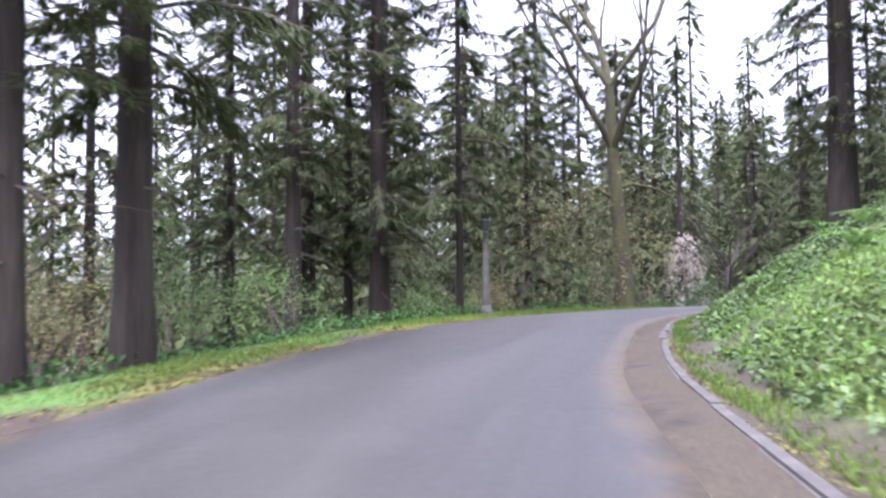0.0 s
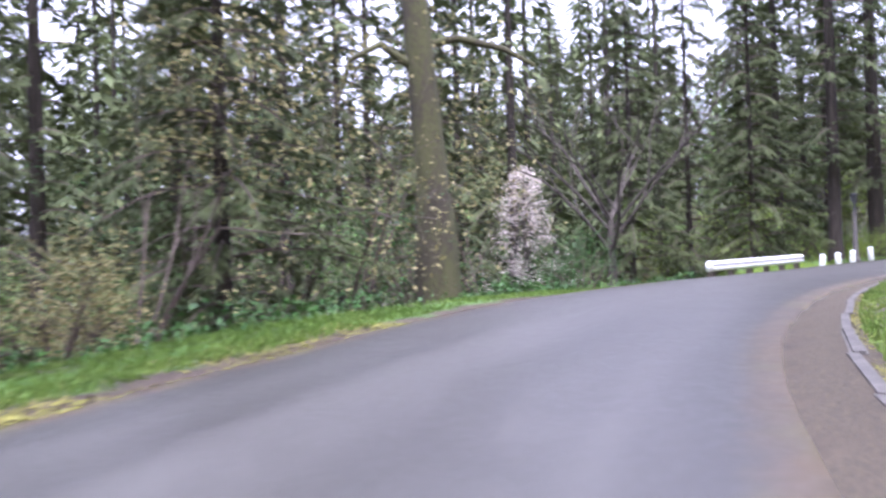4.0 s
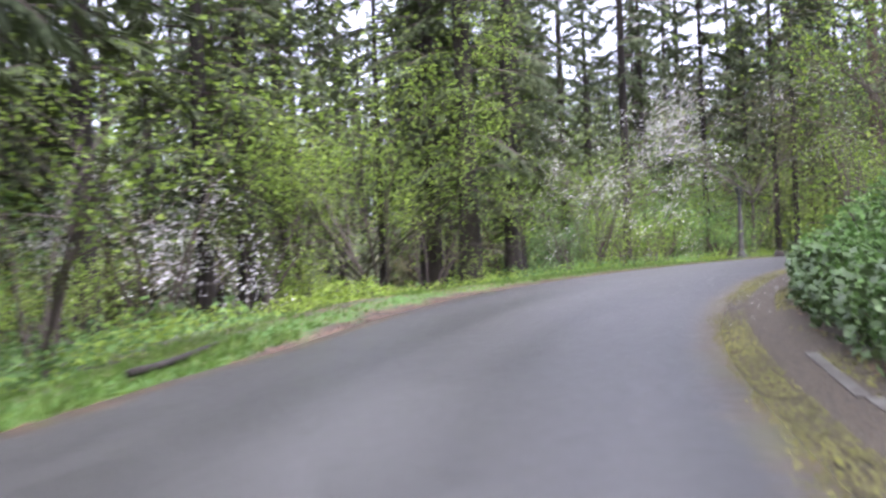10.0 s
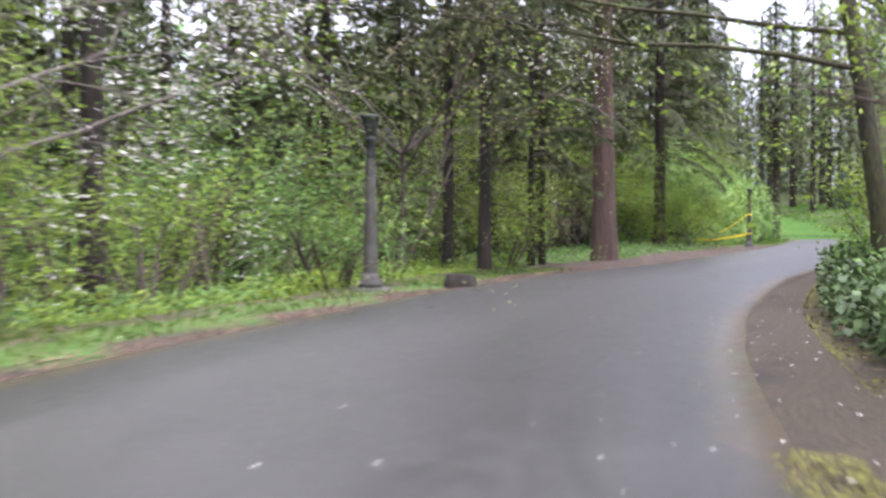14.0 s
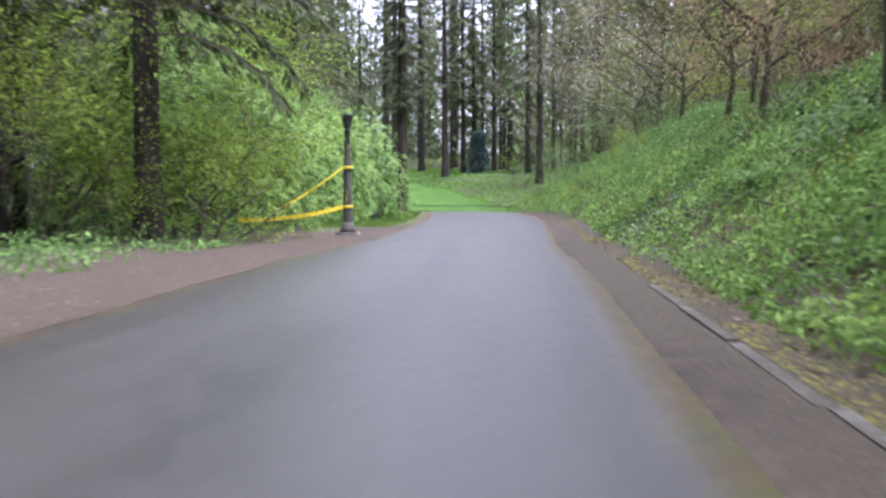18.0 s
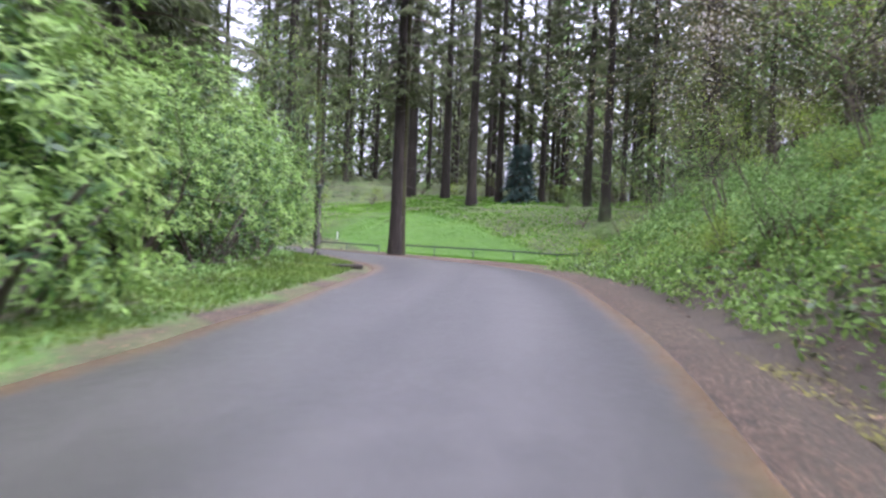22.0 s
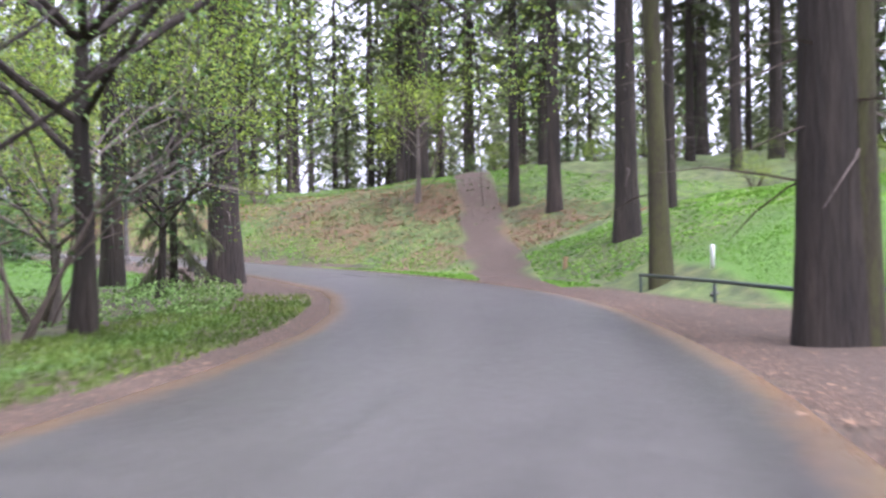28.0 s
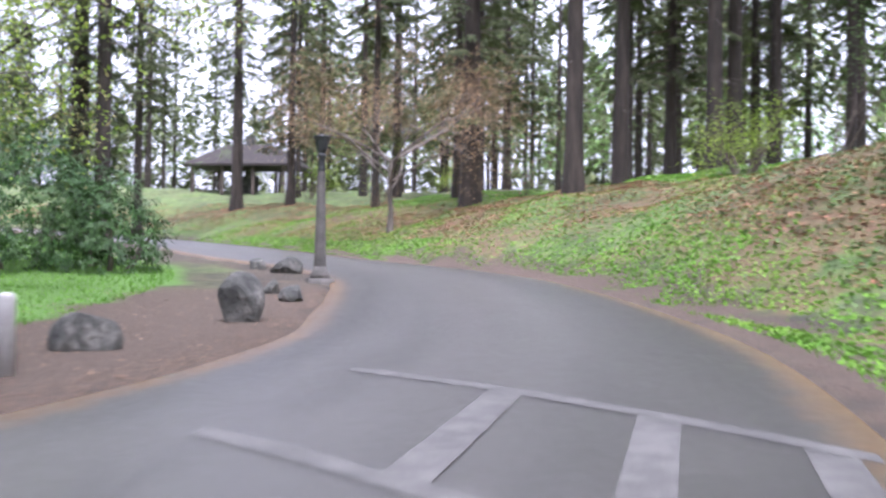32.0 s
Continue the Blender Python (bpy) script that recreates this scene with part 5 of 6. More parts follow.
broad_tree("tan_tree", on_ground(196.5, 146.5, 0), "small tree with rust-tan spring foliage behind the lamp", 90, 9.5, 0.12, 3, BARK_GREY, LEAF_RUST, 22, 0.08, 0.6, 0.6, bole=0.3, lift=0.02, first=12, length=6.5)
broad_tree("green_tree", on_ground(176.6, 106.4, 30), "spreading tree with bright yellow-green leaves beside the thick trunk", 103, 8.5, 0.1, 3, BARK, LEAF_NEW, 18, 0.095, 0.52, 0.6, bole=0.32, lift=0.02, first=11, length=7.0, second=LEAF_MID)
broad_tree("yellow_tree", on_ground(201.2, 119.3, 0), "slender tree with yellow-green spring leaves on the slope", 91, 9.0, 0.13, 2, BARK_GREY, LEAF_NEW, 14, 0.13, 0.4, 0.5, bole=0.4, lift=0.1, first=8, length=3.6)
broad_tree("green_tree", on_ground(166.8, 98.5, 0), "thin leaning tree with dull green leaves over the verge", 92, 8.5, 0.11, 3, BARK, LEAF_MID, 24, 0.09, 0.52, 0.55, bole=0.3, lift=0.05, first=9, length=7)
broad_tree("green_tree", on_ground(172.5, 104.0, 0), "tree with fresh green leaves behind the earth verge", 93, 8.0, 0.1, 3, BARK_GREY, LEAF_NEW, 13, 0.09, 0.5, 0.55, bole=0.3, lift=0.05, first=9, length=6)
broad_tree("green_tree", on_ground(180.5, 124.0, 0), "maple with layered yellow-green leaves by the lawn", 94, 10, 0.12, 3, BARK_GREY, LEAF_NEW, 16, 0.10, 0.52, 0.6, bole=0.35, lift=-0.02, first=10, length=7)
for k, (x, y) in enumerate(((156.8, 92.6), (156.2, 93.4), (157.6, 93.2), (155.4, 92.9))):
    broad_tree("thin_tree", on_ground(x, y, 70 * k), "thin dark-stemmed bare sapling beside the lamp", 95 + k, 6.0, 0.06, 2, BARK, LEAF_DARK, 9, 0.08, 0.4, 0.45, bole=0.5, lift=0.3, first=5, length=3, lean=(0.6 * math.cos(k * 2), 0.6 * math.sin(k * 2)))


# ---- far woods ----
def far_wood(name, spots, mat, seed, label, per=300, big=1.0):
    """Many distant conifers, of hanging twigs round their stems, as one mass."""
    rng = np.random.default_rng(seed)
    out = []
    for x, y, h, low in spots:
        z = land_at(x, y)
        t = rng.uniform(0, 1, per) ** 1.1
        rad = (0.3 + 3.9 * (1 - t) ** 0.6) * rng.uniform(0.35, 1.0, per)
        a = rng.uniform(0, 6.28, per)
        p = np.stack([x + rad * np.cos(a), y + rad * np.sin(a), z + low + (h - low) * t - rad * 0.25], 1)
        d = np.stack([np.cos(a), np.sin(a), rng.uniform(-0.9, -0.1, per)], 1)
        w = np.stack([-np.sin(a), np.cos(a), rng.uniform(-0.4, 0.4, per)], 1)
        k = rng.uniform(0.55, 1.1, per)[:, None] * big
        out.append(np.stack([p - d * k * 0.5, p + w * k * 0.24, p + d * k * 0.7, p - w * k * 0.24], 1))
    return quads(name, np.concatenate(out), mat, label, "woods")


far_rnd = random.Random(3)
near_spots, spots, light_spots, horizon = [(x, y, far_rnd.uniform(20, 28), 7.0 if y > 60 and x > 175 else 2.0) for x, y in deep_wood], [], [], []
while len(spots) < 720:
    x, y = far_rnd.uniform(-130, 340), far_rnd.uniform(-40, 340)
    s, n = [float(a[0]) for a in near_road([x], [y])]
    end = math.hypot(x - 192, y - 150)
    if not (20 < n < 105 or -95 < n < -15) or (x < -40 and y < 20) or s > 250 and (n > 0 and end < 46 or y < 222 and -30 < n < 0):
        continue
    if s > 196 and -34 < n < 0 or min((x - a) ** 2 + (y - b) ** 2 for a, b in planted) < 4:
        continue
    if hides(x, y):
        continue
    if s < 62 and n > 0 and far_rnd.random() < 0.6:
        continue
    if n < 34 and n > -30 and far_rnd.random() < 0.55:
        near_spots.append((x, y, far_rnd.uniform(15, 28), 7.0 if s > 190 else 0.3))
        continue
    (spots if far_rnd.random() < 0.85 else light_spots).append((x, y, far_rnd.uniform(18, 31) * (0.6 if s < 62 and n > 0 else 1), 6.0 if s > 190 and y > 150 else 0.3))
for _ in range(110):
    x, y = far_rnd.uniform(205, 320), far_rnd.uniform(25, 120)
    if float(near_road([x], [y])[1][0]) < -36:
        spots.append((x, y, far_rnd.uniform(22, 34), 0.5))
while len(horizon) < 520:
    x, y = far_rnd.uniform(-260, 460), far_rnd.uniform(-160, 470)
    n = float(near_road([x], [y])[1][0])
    if 100 < abs(n) < 190 and (x > -40 or y > 150):
        horizon.append((x, y, far_rnd.uniform(24, 38), 0.3))
far_wood("near_firs", near_spots, NEEDLE, 5, "dense dark firs behind the first trunks", per=500, big=0.85)
far_wood("far_firs", spots, NEEDLE, 4, "dense dark conifer wood in the distance", per=290, big=1.05)
far_wood("far_broadleaves", light_spots, LEAF_MID, 6, "fresh green trees in the distant wood", 300, 0.85)
far_wood("horizon_firs", horizon, NEEDLE, 7, "wooded hills at the horizon", per=160, big=2.6)
stems = Geo()
for x, y, h, low in spots[::2] + near_spots:
    z = land_at(x, y)
    stems.tube([(x, y, z - 0.5), (x, y, z + h)], [0.28, 0.08], 5)
tagged(part("far_trunks", stems, BARK), "thin dark trunks of the distant wood", "woods", kind="stuff")


# ---- ground cover ----
def strewn(rng, count, s_from, s_to, d_from, d_to, side, bias=1.0):
    """Places along the verge: arrays of s, distance from the road's edge, x, y, z."""
    s = rng.uniform(s_from, s_to, count)
    d = d_from + (d_to - d_from) * rng.uniform(0, 1, count) ** bias
    n = (along(EDGES, s, 1) + d) if side > 0 else -(along(EDGES, s, 2) + d)
    x = np.interp(s, ROAD_S, ROAD[:, 0]) + np.interp(s, ROAD_S, NORMAL[:, 0]) * n
    y = np.interp(s, ROAD_S, ROAD[:, 1]) + np.interp(s, ROAD_S, NORMAL[:, 1]) * n
    return s, d, x, y, land(x, y)


def leaf_cover(name, mat, label, seed, count, s_from, s_to, d_from, d_to, side, size, height, patch=None, bias=1.0, up=0.45, width=0.75, lift=0.0, clump=0.25):
    rng = np.random.default_rng(seed)
    s, d, x, y, z = strewn(rng, count, s_from, s_to, d_from, d_to, side, bias)
    keep = np.ones(count, bool) if patch is None else patch(x, y, s, d, rng)
    s, d, x, y, z = (a[keep] for a in (s, d, x, y, z))
    tall = np.clip(0.5 + clump * 2 * wave(x * 3.1 + seed, y * 3.1), 0.12, 1.6) * height
    z = z + tall * rng.uniform(0.05, 1, len(x))
    return quads(name, leaf_quads(rng, np.stack([x, y, z], 1), size, up, width, lift), mat, label, "ground cover")


def patchy(level, freq=1.0, shift=0.0):
    return lambda x, y, s, d, rng: wave(x * freq + shift, y * freq - shift) + rng.uniform(-0.35, 0.35, len(x)) > level


BANK = 190
leaf_cover("ivy", IVY, "glossy ivy covering the steep bank", 101, 90000, -6, 66, 1.2, 9, -1, 0.09, 0.28, patchy(-0.15, 0.8), 1.2)
leaf_cover("ivy", IVY, "dark ivy spilling over the foot of the bank", 102, 70000, 66, BANK, 1.5, 7.5, -1, 0.11, 0.34, patchy(-0.25, 0.8), 1.3)
leaf_cover("bank_weeds", WEED, "bright green weeds on the bank", 103, 70000, -8, 66, 1.3, 9, -1, 0.14, 0.24, patchy(-0.2, 0.9, 5), 1.1, 0.1, 0.22, 0.9)
leaf_cover("bank_weeds", WEED, "tall bright green weeds on the bank", 104, 100000, 66, BANK + 6, 2.1, 10, -1, 0.17, 0.5, patchy(-0.45, 0.9, 5), 1.0, 0.1, 0.2, 0.9, 0.35)
leaf_cover("bank_leaves", LEAF_MID, "leafy green growth on the bank", 105, 75000, 66, BANK, 2.6, 10, -1, 0.11, 0.6, patchy(0.0, 0.7, 9), 1.0, 0.3, 0.6, 0.2, 0.4)
leaf_cover("bank_growth", LEAF_MID, "dense leafy growth at the foot of the bank", 121, 90000, 70, 128, 1.05, 3.6, -1, 0.10, 1.6, patchy(-0.5, 0.9, 2), 0.9, 0.3, 0.65, 0.1, 0.3)
leaf_cover("verge_scraps", LITTER, "brown leaf scraps and needles on the verge", 136, 26000, 60, 128, 0.0, 2.6, 1, 0.06, 0.02, None, 1.2, 0.85)
leaf_cover("bank_grass", BLADE, "short grass and moss behind the kerb", 137, 70000, -10, 70, 0.78, 3.4, -1, 0.12, 0.12, patchy(-0.35, 1.2, 4), 1.1, 0.05, 0.16, 1.0)
leaf_cover("edge_ivy", IVY, "pale-edged ivy hanging over the road edge", 123, 56000, 68, 122, 0.85, 3.0, -1, 0.105, 1.5, None, 0.8, 0.35, 0.75, 0.0, 0.16)
leaf_cover("edge_growth", WEED, "bright weeds hanging over the foot of the bank", 124, 90000, 120, 196, 1.05, 4.0, -1, 0.105, 0.75, patchy(-0.35, 0.9, 7), 0.9, 0.25, 0.45, 0.3, 0.3)
leaf_cover("edge_ivy", IVY, "ivy on the foot of the bank", 125, 18000, 120, 196, 1.2, 8.0, -1, 0.12, 0.55, patchy(-0.15, 1.1, 3), 0.9, 0.35, 0.75, 0.0, 0.25)
leaf_cover("dry_stalks", LITTER, "dry brown stalks among the bank weeds", 140, 6000, 118, 196, 1.5, 9, -1, 0.5, 0.55, patchy(-0.2, 1.3, 11), 1.0, 0.05, 0.045, 1.0)
leaf_cover("pale_weeds", LEAF_NEW, "pale yellow-green weeds in patches on the bank", 141, 22000, 118, 196, 1.2, 9, -1, 0.10, 0.62, patchy(0.12, 1.4, 13), 1.0, 0.2, 0.4, 0.4, 0.35)
leaf_cover("edge_needles", LITTER, "rust-brown needles along the road edge", 126, 26000, 160, 240, -0.12, 0.75, -1, 0.05, 0.012, None, 1.5, 0.95, 0.35)
leaf_cover("edge_needles", LITTER, "rust-brown needles along the road edge", 127, 16000, 165, 258, -0.1, 0.6, 1, 0.05, 0.012, None, 1.5, 0.95, 0.35)
leaf_cover("bank_growth", LEAF_MID, "dense leafy growth where the bank ends", 122, 60000, 164, 198, 2.2, 6.5, -1, 0.10, 1.0, patchy(-0.4, 0.8, 2), 0.9, 0.3, 0.65, 0.1, 0.3)
leaf_cover("fallen_leaves", LITTER, "brown fallen leaves on the bank foot", 106, 16000, -6, BANK, 0.9, 6, -1, 0.09, 0.02, None, 1.6, 0.9)
leaf_cover("verge_grass", BLADE, "fresh green grass on the verge", 107, 11000, -8, 22, 0.3, 1.6, 1, 0.12, 0.06, patchy(-0.3, 1.1), 1.0, 0.05, 0.13, 1.1)
leaf_cover("verge_grass", BLADE, "fresh green grass on the verge", 131, 30000, 22, 82, 0.35, 2.0, 1, 0.16, 0.10, patchy(-0.4, 1.1), 1.0, 0.05, 0.13, 1.1)
leaf_cover("verge_grass", BLADE, "sparse grass on the verge", 132, 9000, 82, 126, 0.5, 2.2, 1, 0.15, 0.09, patchy(-0.1, 1.1), 1.0, 0.05, 0.13, 1.1)
leaf_cover("moss", MOSS, "bright yellow-green moss on the asphalt edge", 138, 26000, 64, 104, -0.22, 0.3, -1, 0.035, 0.015, patchy(-0.3, 1.7), 1.0, 0.9)
leaf_cover("moss", MOSS, "yellow-green moss along the verge", 133, 40000, -8, 40, -0.15, 1.1, 1, 0.06, 0.03, patchy(-0.2, 1.3), 1.0, 0.8)
leaf_cover("moss", MOSS, "yellow-green moss behind the kerb", 134, 50000, -18, 172, 0.68, 1.3, -1, 0.045, 0.03, patchy(0.0, 2.3), 1.4, 0.8)
leaf_cover("verge_grass", BLADE, "fresh green grass on the verge", 108, 40000, 160, 232, 0.45, 3.2, 1, 0.15, 0.10, patchy(-0.6, 1.1), 1.0, 0.05, 0.13, 1.1)
leaf_cover("undergrowth", LEAF_MID, "low green undergrowth between the trunks", 109, 90000, 55, 168, 2.3, 14, 1, 0.115, 0.55, patchy(-0.05, 0.6, 3), 1.5, 0.3, 0.5, 0.3, 0.4)
leaf_cover("undergrowth", LEAF_NEW, "light green undergrowth along the verge", 110, 36000, 66, 130, 2.2, 7, 1, 0.095, 0.5, patchy(0.0, 0.7, 8), 1.4, 0.3, 0.5, 0.3, 0.4)
leaf_cover("undergrowth", LEAF_DARK, "dark low undergrowth on the falling slope", 111, 80000, -8, 60, 1.6, 22, 1, 0.12, 0.5, patchy(-0.2, 0.6), 1.4, 0.3, 0.5, 0.3, 0.4)
leaf_cover("undergrowth", LEAF_MID, "green undergrowth below the shrubs", 112, 46000, 162, 234, 2.0, 14, 1, 0.11, 0.5, patchy(-0.1, 0.7), 1.3, 0.3, 0.5, 0.3, 0.4)
dry = lambda x, y, s, d, rng: (wave(x * 0.5 + 4, y * 0.5) + rng.uniform(-0.3, 0.3, len(x)) > 0.05) & (d > 2.2) & (d < 11) | (((s - 257) / 8) ** 2 + ((d - 6) / 3.4) ** 2 + rng.uniform(-0.3, 0.3, len(x)) < 1)
off_path = lambda x, y, s, d, rng: (np.abs((x - 190.1) * 0.637 - (y - 106.4) * 0.771) > 0.95) & (wave(x * 0.7, y * 0.7) + rng.uniform(-0.4, 0.4, len(x)) > -0.8)
leaf_cover("slope_ivy", IVY, "ivy and low green growth on the slope", 113, 17000, 250, 300, 1.5, 15, -1, 0.10, 0.10, patchy(0.0, 0.7), 1.2, 0.5)
leaf_cover("slope_growth", LAWN, "low bright green growth on the slope", 135, 140000, 234, 300, 0.5, 16, -1, 0.09, 0.05, lambda x, y, s, d, rng: off_path(x, y, s, d, rng) & ~((s > 243) & dry(x, y, s, d, rng) & (rng.uniform(0, 1, len(x)) < 0.93)), 1.1, 0.45)
leaf_cover("slope_grass", LAWN, "bright grass along the foot of the slope", 114, 34000, 236, 320, 0.4, 5.0, -1, 0.11, 0.07, lambda x, y, s, d, rng: off_path(x, y, s, d, rng) & (wave(x * 1.4, y * 1.4) + rng.uniform(-0.5, 0.5, len(x)) > -0.2), 1.3, 0.05, 0.13, 1.1)
leaf_cover("fallen_leaves", RUST_LITTER, "rust-red fallen leaves on the slope", 115, 130000, 244, 330, 1.8, 14, -1, 0.10, 0.09, lambda x, y, s, d, rng: off_path(x, y, s, d, rng) & dry(x, y, s, d, rng), 1.0, 0.8)
leaf_cover("mound_growth", LAWN, "bright green growth on the mound behind the lawn", 116, 70000, 200, 240, 9.5, 34, -1, 0.18, 0.2, patchy(-0.3, 0.6), 1.0, 0.2, 0.4, 0.4, 0.35)
leaf_cover("lawn_grass", LAWN, "mown bright green lawn behind the rail", 117, 56000, 201, 234, 3.8, 10.3, -1, 0.12, 0.06, None, 1.0, 0.05, 0.14, 1.1)
leaf_cover("lawn_grass", LAWN, "mown green lawn beside the boulders", 118, 36000, 240, 300, 3.2, 20, 1, 0.11, 0.06, patchy(-0.7, 0.5), 1.3, 0.05, 0.14, 1.1)
leaf_cover("needles", LITTER, "fallen needles and scraps on the bare earth", 119, 12000, 126, 258, 0.0, 4, 1, 0.07, 0.015, None, 1.0, 0.92)
leaf_cover("needles", LITTER, "fallen needles and scraps on the bare earth", 120, 14000, 192, 245, 0.0, 6, -1, 0.07, 0.015, None, 1.0, 0.92)

# petals blown along the road under the blossom trees
rng = np.random.default_rng(130)
s = np.r_[rng.normal(92, 4.5, 900), rng.uniform(84, 120, 250)]
n = -along(EDGES, s, 2) - 0.7 + rng.exponential(1.5, len(s))
x = np.interp(s, ROAD_S, ROAD[:, 0]) + np.interp(s, ROAD_S, NORMAL[:, 0]) * n
y = np.interp(s, ROAD_S, ROAD[:, 1]) + np.interp(s, ROAD_S, NORMAL[:, 1]) * n
across = np.clip((n + along(EDGES, s, 2)) / (along(EDGES, s, 1) + along(EDGES, s, 2)), 0, 1)
z = np.where(n > -along(EDGES, s, 2), along(ROAD_Z, s, 1) + 0.008 + 0.07 * (1 - (2 * across - 1) ** 2), land(x, y) + 0.012)
quads("petals", leaf_quads(rng, np.stack([x, y, z], 1), 0.045, 0.97, 0.8), PETAL, "white petals strewn on the asphalt", "petals")

# ferns on the bank
def fern_mesh(seed):
    rnd = random.Random(seed)
    g = Geo()
    for k in range(13):
        a = 6.28 * k / 13 + rnd.uniform(-0.2, 0.2)
        pts = curve_points((0, 0, 0), (math.cos(a), math.sin(a), 1.3), rnd.uniform(0.6, 0.95), 1.7, 0.05, rnd, 7)
        for i in range(1, 8):
            d = (pts[i] - pts[i - 1]).normalized()
            w = d.cross(Vector((0, 0, 1))).normalized()
            for j in (0.0, 0.5):
                p = pts[i - 1].lerp(pts[i], j)
                k2 = 0.15 * math.sin(3.14 * min(1, (i + j) / 8.2)) + 0.02
                for sg in (-1, 1):
                    g.leaf(p, (w * sg + d * 0.35).normalized(), d, k2, 0.045)
    return g.mesh("fern", False)


FERNS = [fern_mesh(k) for k in (1, 2, 3)]
for me in FERNS:
    me.materials.append(LEAF_MID)
fern_rnd = random.Random(21)
for i in range(70):
    s = fern_rnd.uniform(4, 186)
    d = fern_rnd.uniform(2.0, 6.5)
    n = -(float(along(EDGES, s, 2)) + d)
    x, y = float(np.interp(s, ROAD_S, ROAD[:, 0]) + np.interp(s, ROAD_S, NORMAL[:, 0]) * n), float(np.interp(s, ROAD_S, ROAD[:, 1]) + np.interp(s, ROAD_S, NORMAL[:, 1]) * n)
    ob = new("fern", FERNS[i % 3])
    k = fern_rnd.uniform(0.7, 1.2)
    ob.matrix_basis = on_ground(x, y, fern_rnd.uniform(0, 360)) @ Matrix.Diagonal((k, k, k, 1))
    tagged(ob, "arching green sword fern on the bank", "fern", "ferns on the bank")


# ---- bollards, guard rail, lamps ----
def bollard_mesh(height=0.72, radius=0.13):
    g = Geo()
    g.lathe([(radius, -0.25), (radius, height - 0.05), (radius * 0.96, height - 0.02), (radius * 0.8, height), (radius * 0.2, height + 0.012)], 18)
    return g.mesh("bollard")


BOLLARD = bollard_mesh(0.72, 0.12)
BOLLARD.materials.append(WHITE)
for x, y, lean, sink in ((26.8, 63.8, 3, 0.14), (28.4, 65.2, -3, 0.14), (29.7, 66.3, 2, 0.10), (31.7, 68.0, -4, 0.0)):
    ob = new("bollard", BOLLARD)
    ob.matrix_basis = on_ground(x, y, 20, sink, (lean, lean * 0.6))
    tagged(ob, "short round white-painted bollard on the road edge", "bollard", "white bollards on the road edge")


def lamp_post(x, y, label, rz=0.0, lean=(0, 0)):
    ob = thing("street_lamp", on_ground(x, y, rz, 0.02, lean), label, "street lamp", "park lamps")
    base, pole, collar, head, cap = Geo(), Geo(), Geo(), Geo(), Geo()
    base.box(-0.27, -0.27, -0.2, 0.27, 0.27, 0.1, 0.02)
    base.lathe([(0.22, 0.1), (0.21, 0.17), (0.16, 0.25), (0.14, 0.34)], 12)
    pole.lathe([(0.135, 0.3), (0.115, 0.9), (0.095, 1.8), (0.082, 2.35)], 12)
    collar.lathe([(0.085, 2.35), (0.075, 2.4), (0.07, 2.62), (0.1, 2.66), (0.1, 2.69), (0.06, 2.72)], 12)
    head.lathe([(0.07, 2.72), (0.10, 2.76), (0.16, 3.02), (0.165, 3.05)], 8)
    cap.lathe([(0.185, 3.05), (0.185, 3.075), (0.10, 3.10), (0.02, 3.115)], 12)
    part("base", base, LAMP_POLE, ob, "square weathered concrete foot")
    part("pole", pole, LAMP_POLE, ob, smooth=False)
    part("collar", collar, IRON, ob, "dark iron neck")
    lantern = part("lantern", head, IRON, ob, "dark tapering lantern", smooth=False)
    part("cap", cap, IRON, lantern)
    return ob


lamp_post(1.5, 33.5, "tall grey concrete park lamp with dark lantern under firs")
lamp_post(30.5, 67.3, "grey park lamp post between two fir trunks behind the bollards")
lamp_post(71.5, 82.7, "tall grey concrete park lamp on the grassy verge")
lamp_post(111.7, 83.0, "dark park lamp with yellow caution tape tied to it")
lamp_post(159.8, 91.2, "grey park lamp at the road bend beside thin trees")
lamp_post(190.2, 127.4, "grey park lamp beside boulders at the road bend")


def guard_rail(a, b):
    ax, ay = a
    bx, by = b
    length = math.hypot(bx - ax, by - ay)
    turn = math.degrees(math.atan2(by - ay, bx - ax))
    za, zb = land_at(ax, ay), land_at(bx, by)
    ob = thing("guard_rail", pose(ax, ay, za, 0, -math.degrees(math.atan2(zb - za, length)), turn), "white-painted corrugated steel guard rail on dark timber posts", "guard rail")
    profile = [(-0.155, 0.0), (-0.13, -0.02), (-0.09, -0.08), (-0.05, -0.08), (-0.015, -0.015), (0.015, -0.015), (0.05, -0.08), (0.09, -0.08), (0.13, -0.02), (0.155, 0.0)]
    beam = Geo()
    n = len(profile)
    for x in (0.0, length):
        beam.v += [(x, dy, 0.50 + dz) for dz, dy in profile]
        beam.v += [(x, dy + 0.012, 0.50 + dz) for dz, dy in profile]
    for k in range(n - 1):
        beam.f += [(k, k + 2 * n, k + 1 + 2 * n, k + 1), (k + n, k + 1 + n, k + 1 + 3 * n, k + 3 * n)]
    beam.f += [(0, n, 3 * n, 2 * n), (n - 1, 3 * n - 1, 4 * n - 1, 2 * n - 1)]
    part("beam", beam, WHITE, ob, smooth=False)
    end = Geo()
    end.box(-0.30, -0.10, 0.33, 0.03, 0.05, 0.67, 0.045)
    part("end_piece", end, WHITE, ob, "rounded white end shoe")
    for k in range(6):
        post = Geo()
        x = 0.35 + (length - 0.7) * k / 5
        post.box(x - 0.08, 0.02, -0.35, x + 0.08, 0.2, 0.56, 0.012)
        part("post", post, WOOD_DARK, ob, "dark square timber post" if k == 0 else "", smooth=False)
    return ob


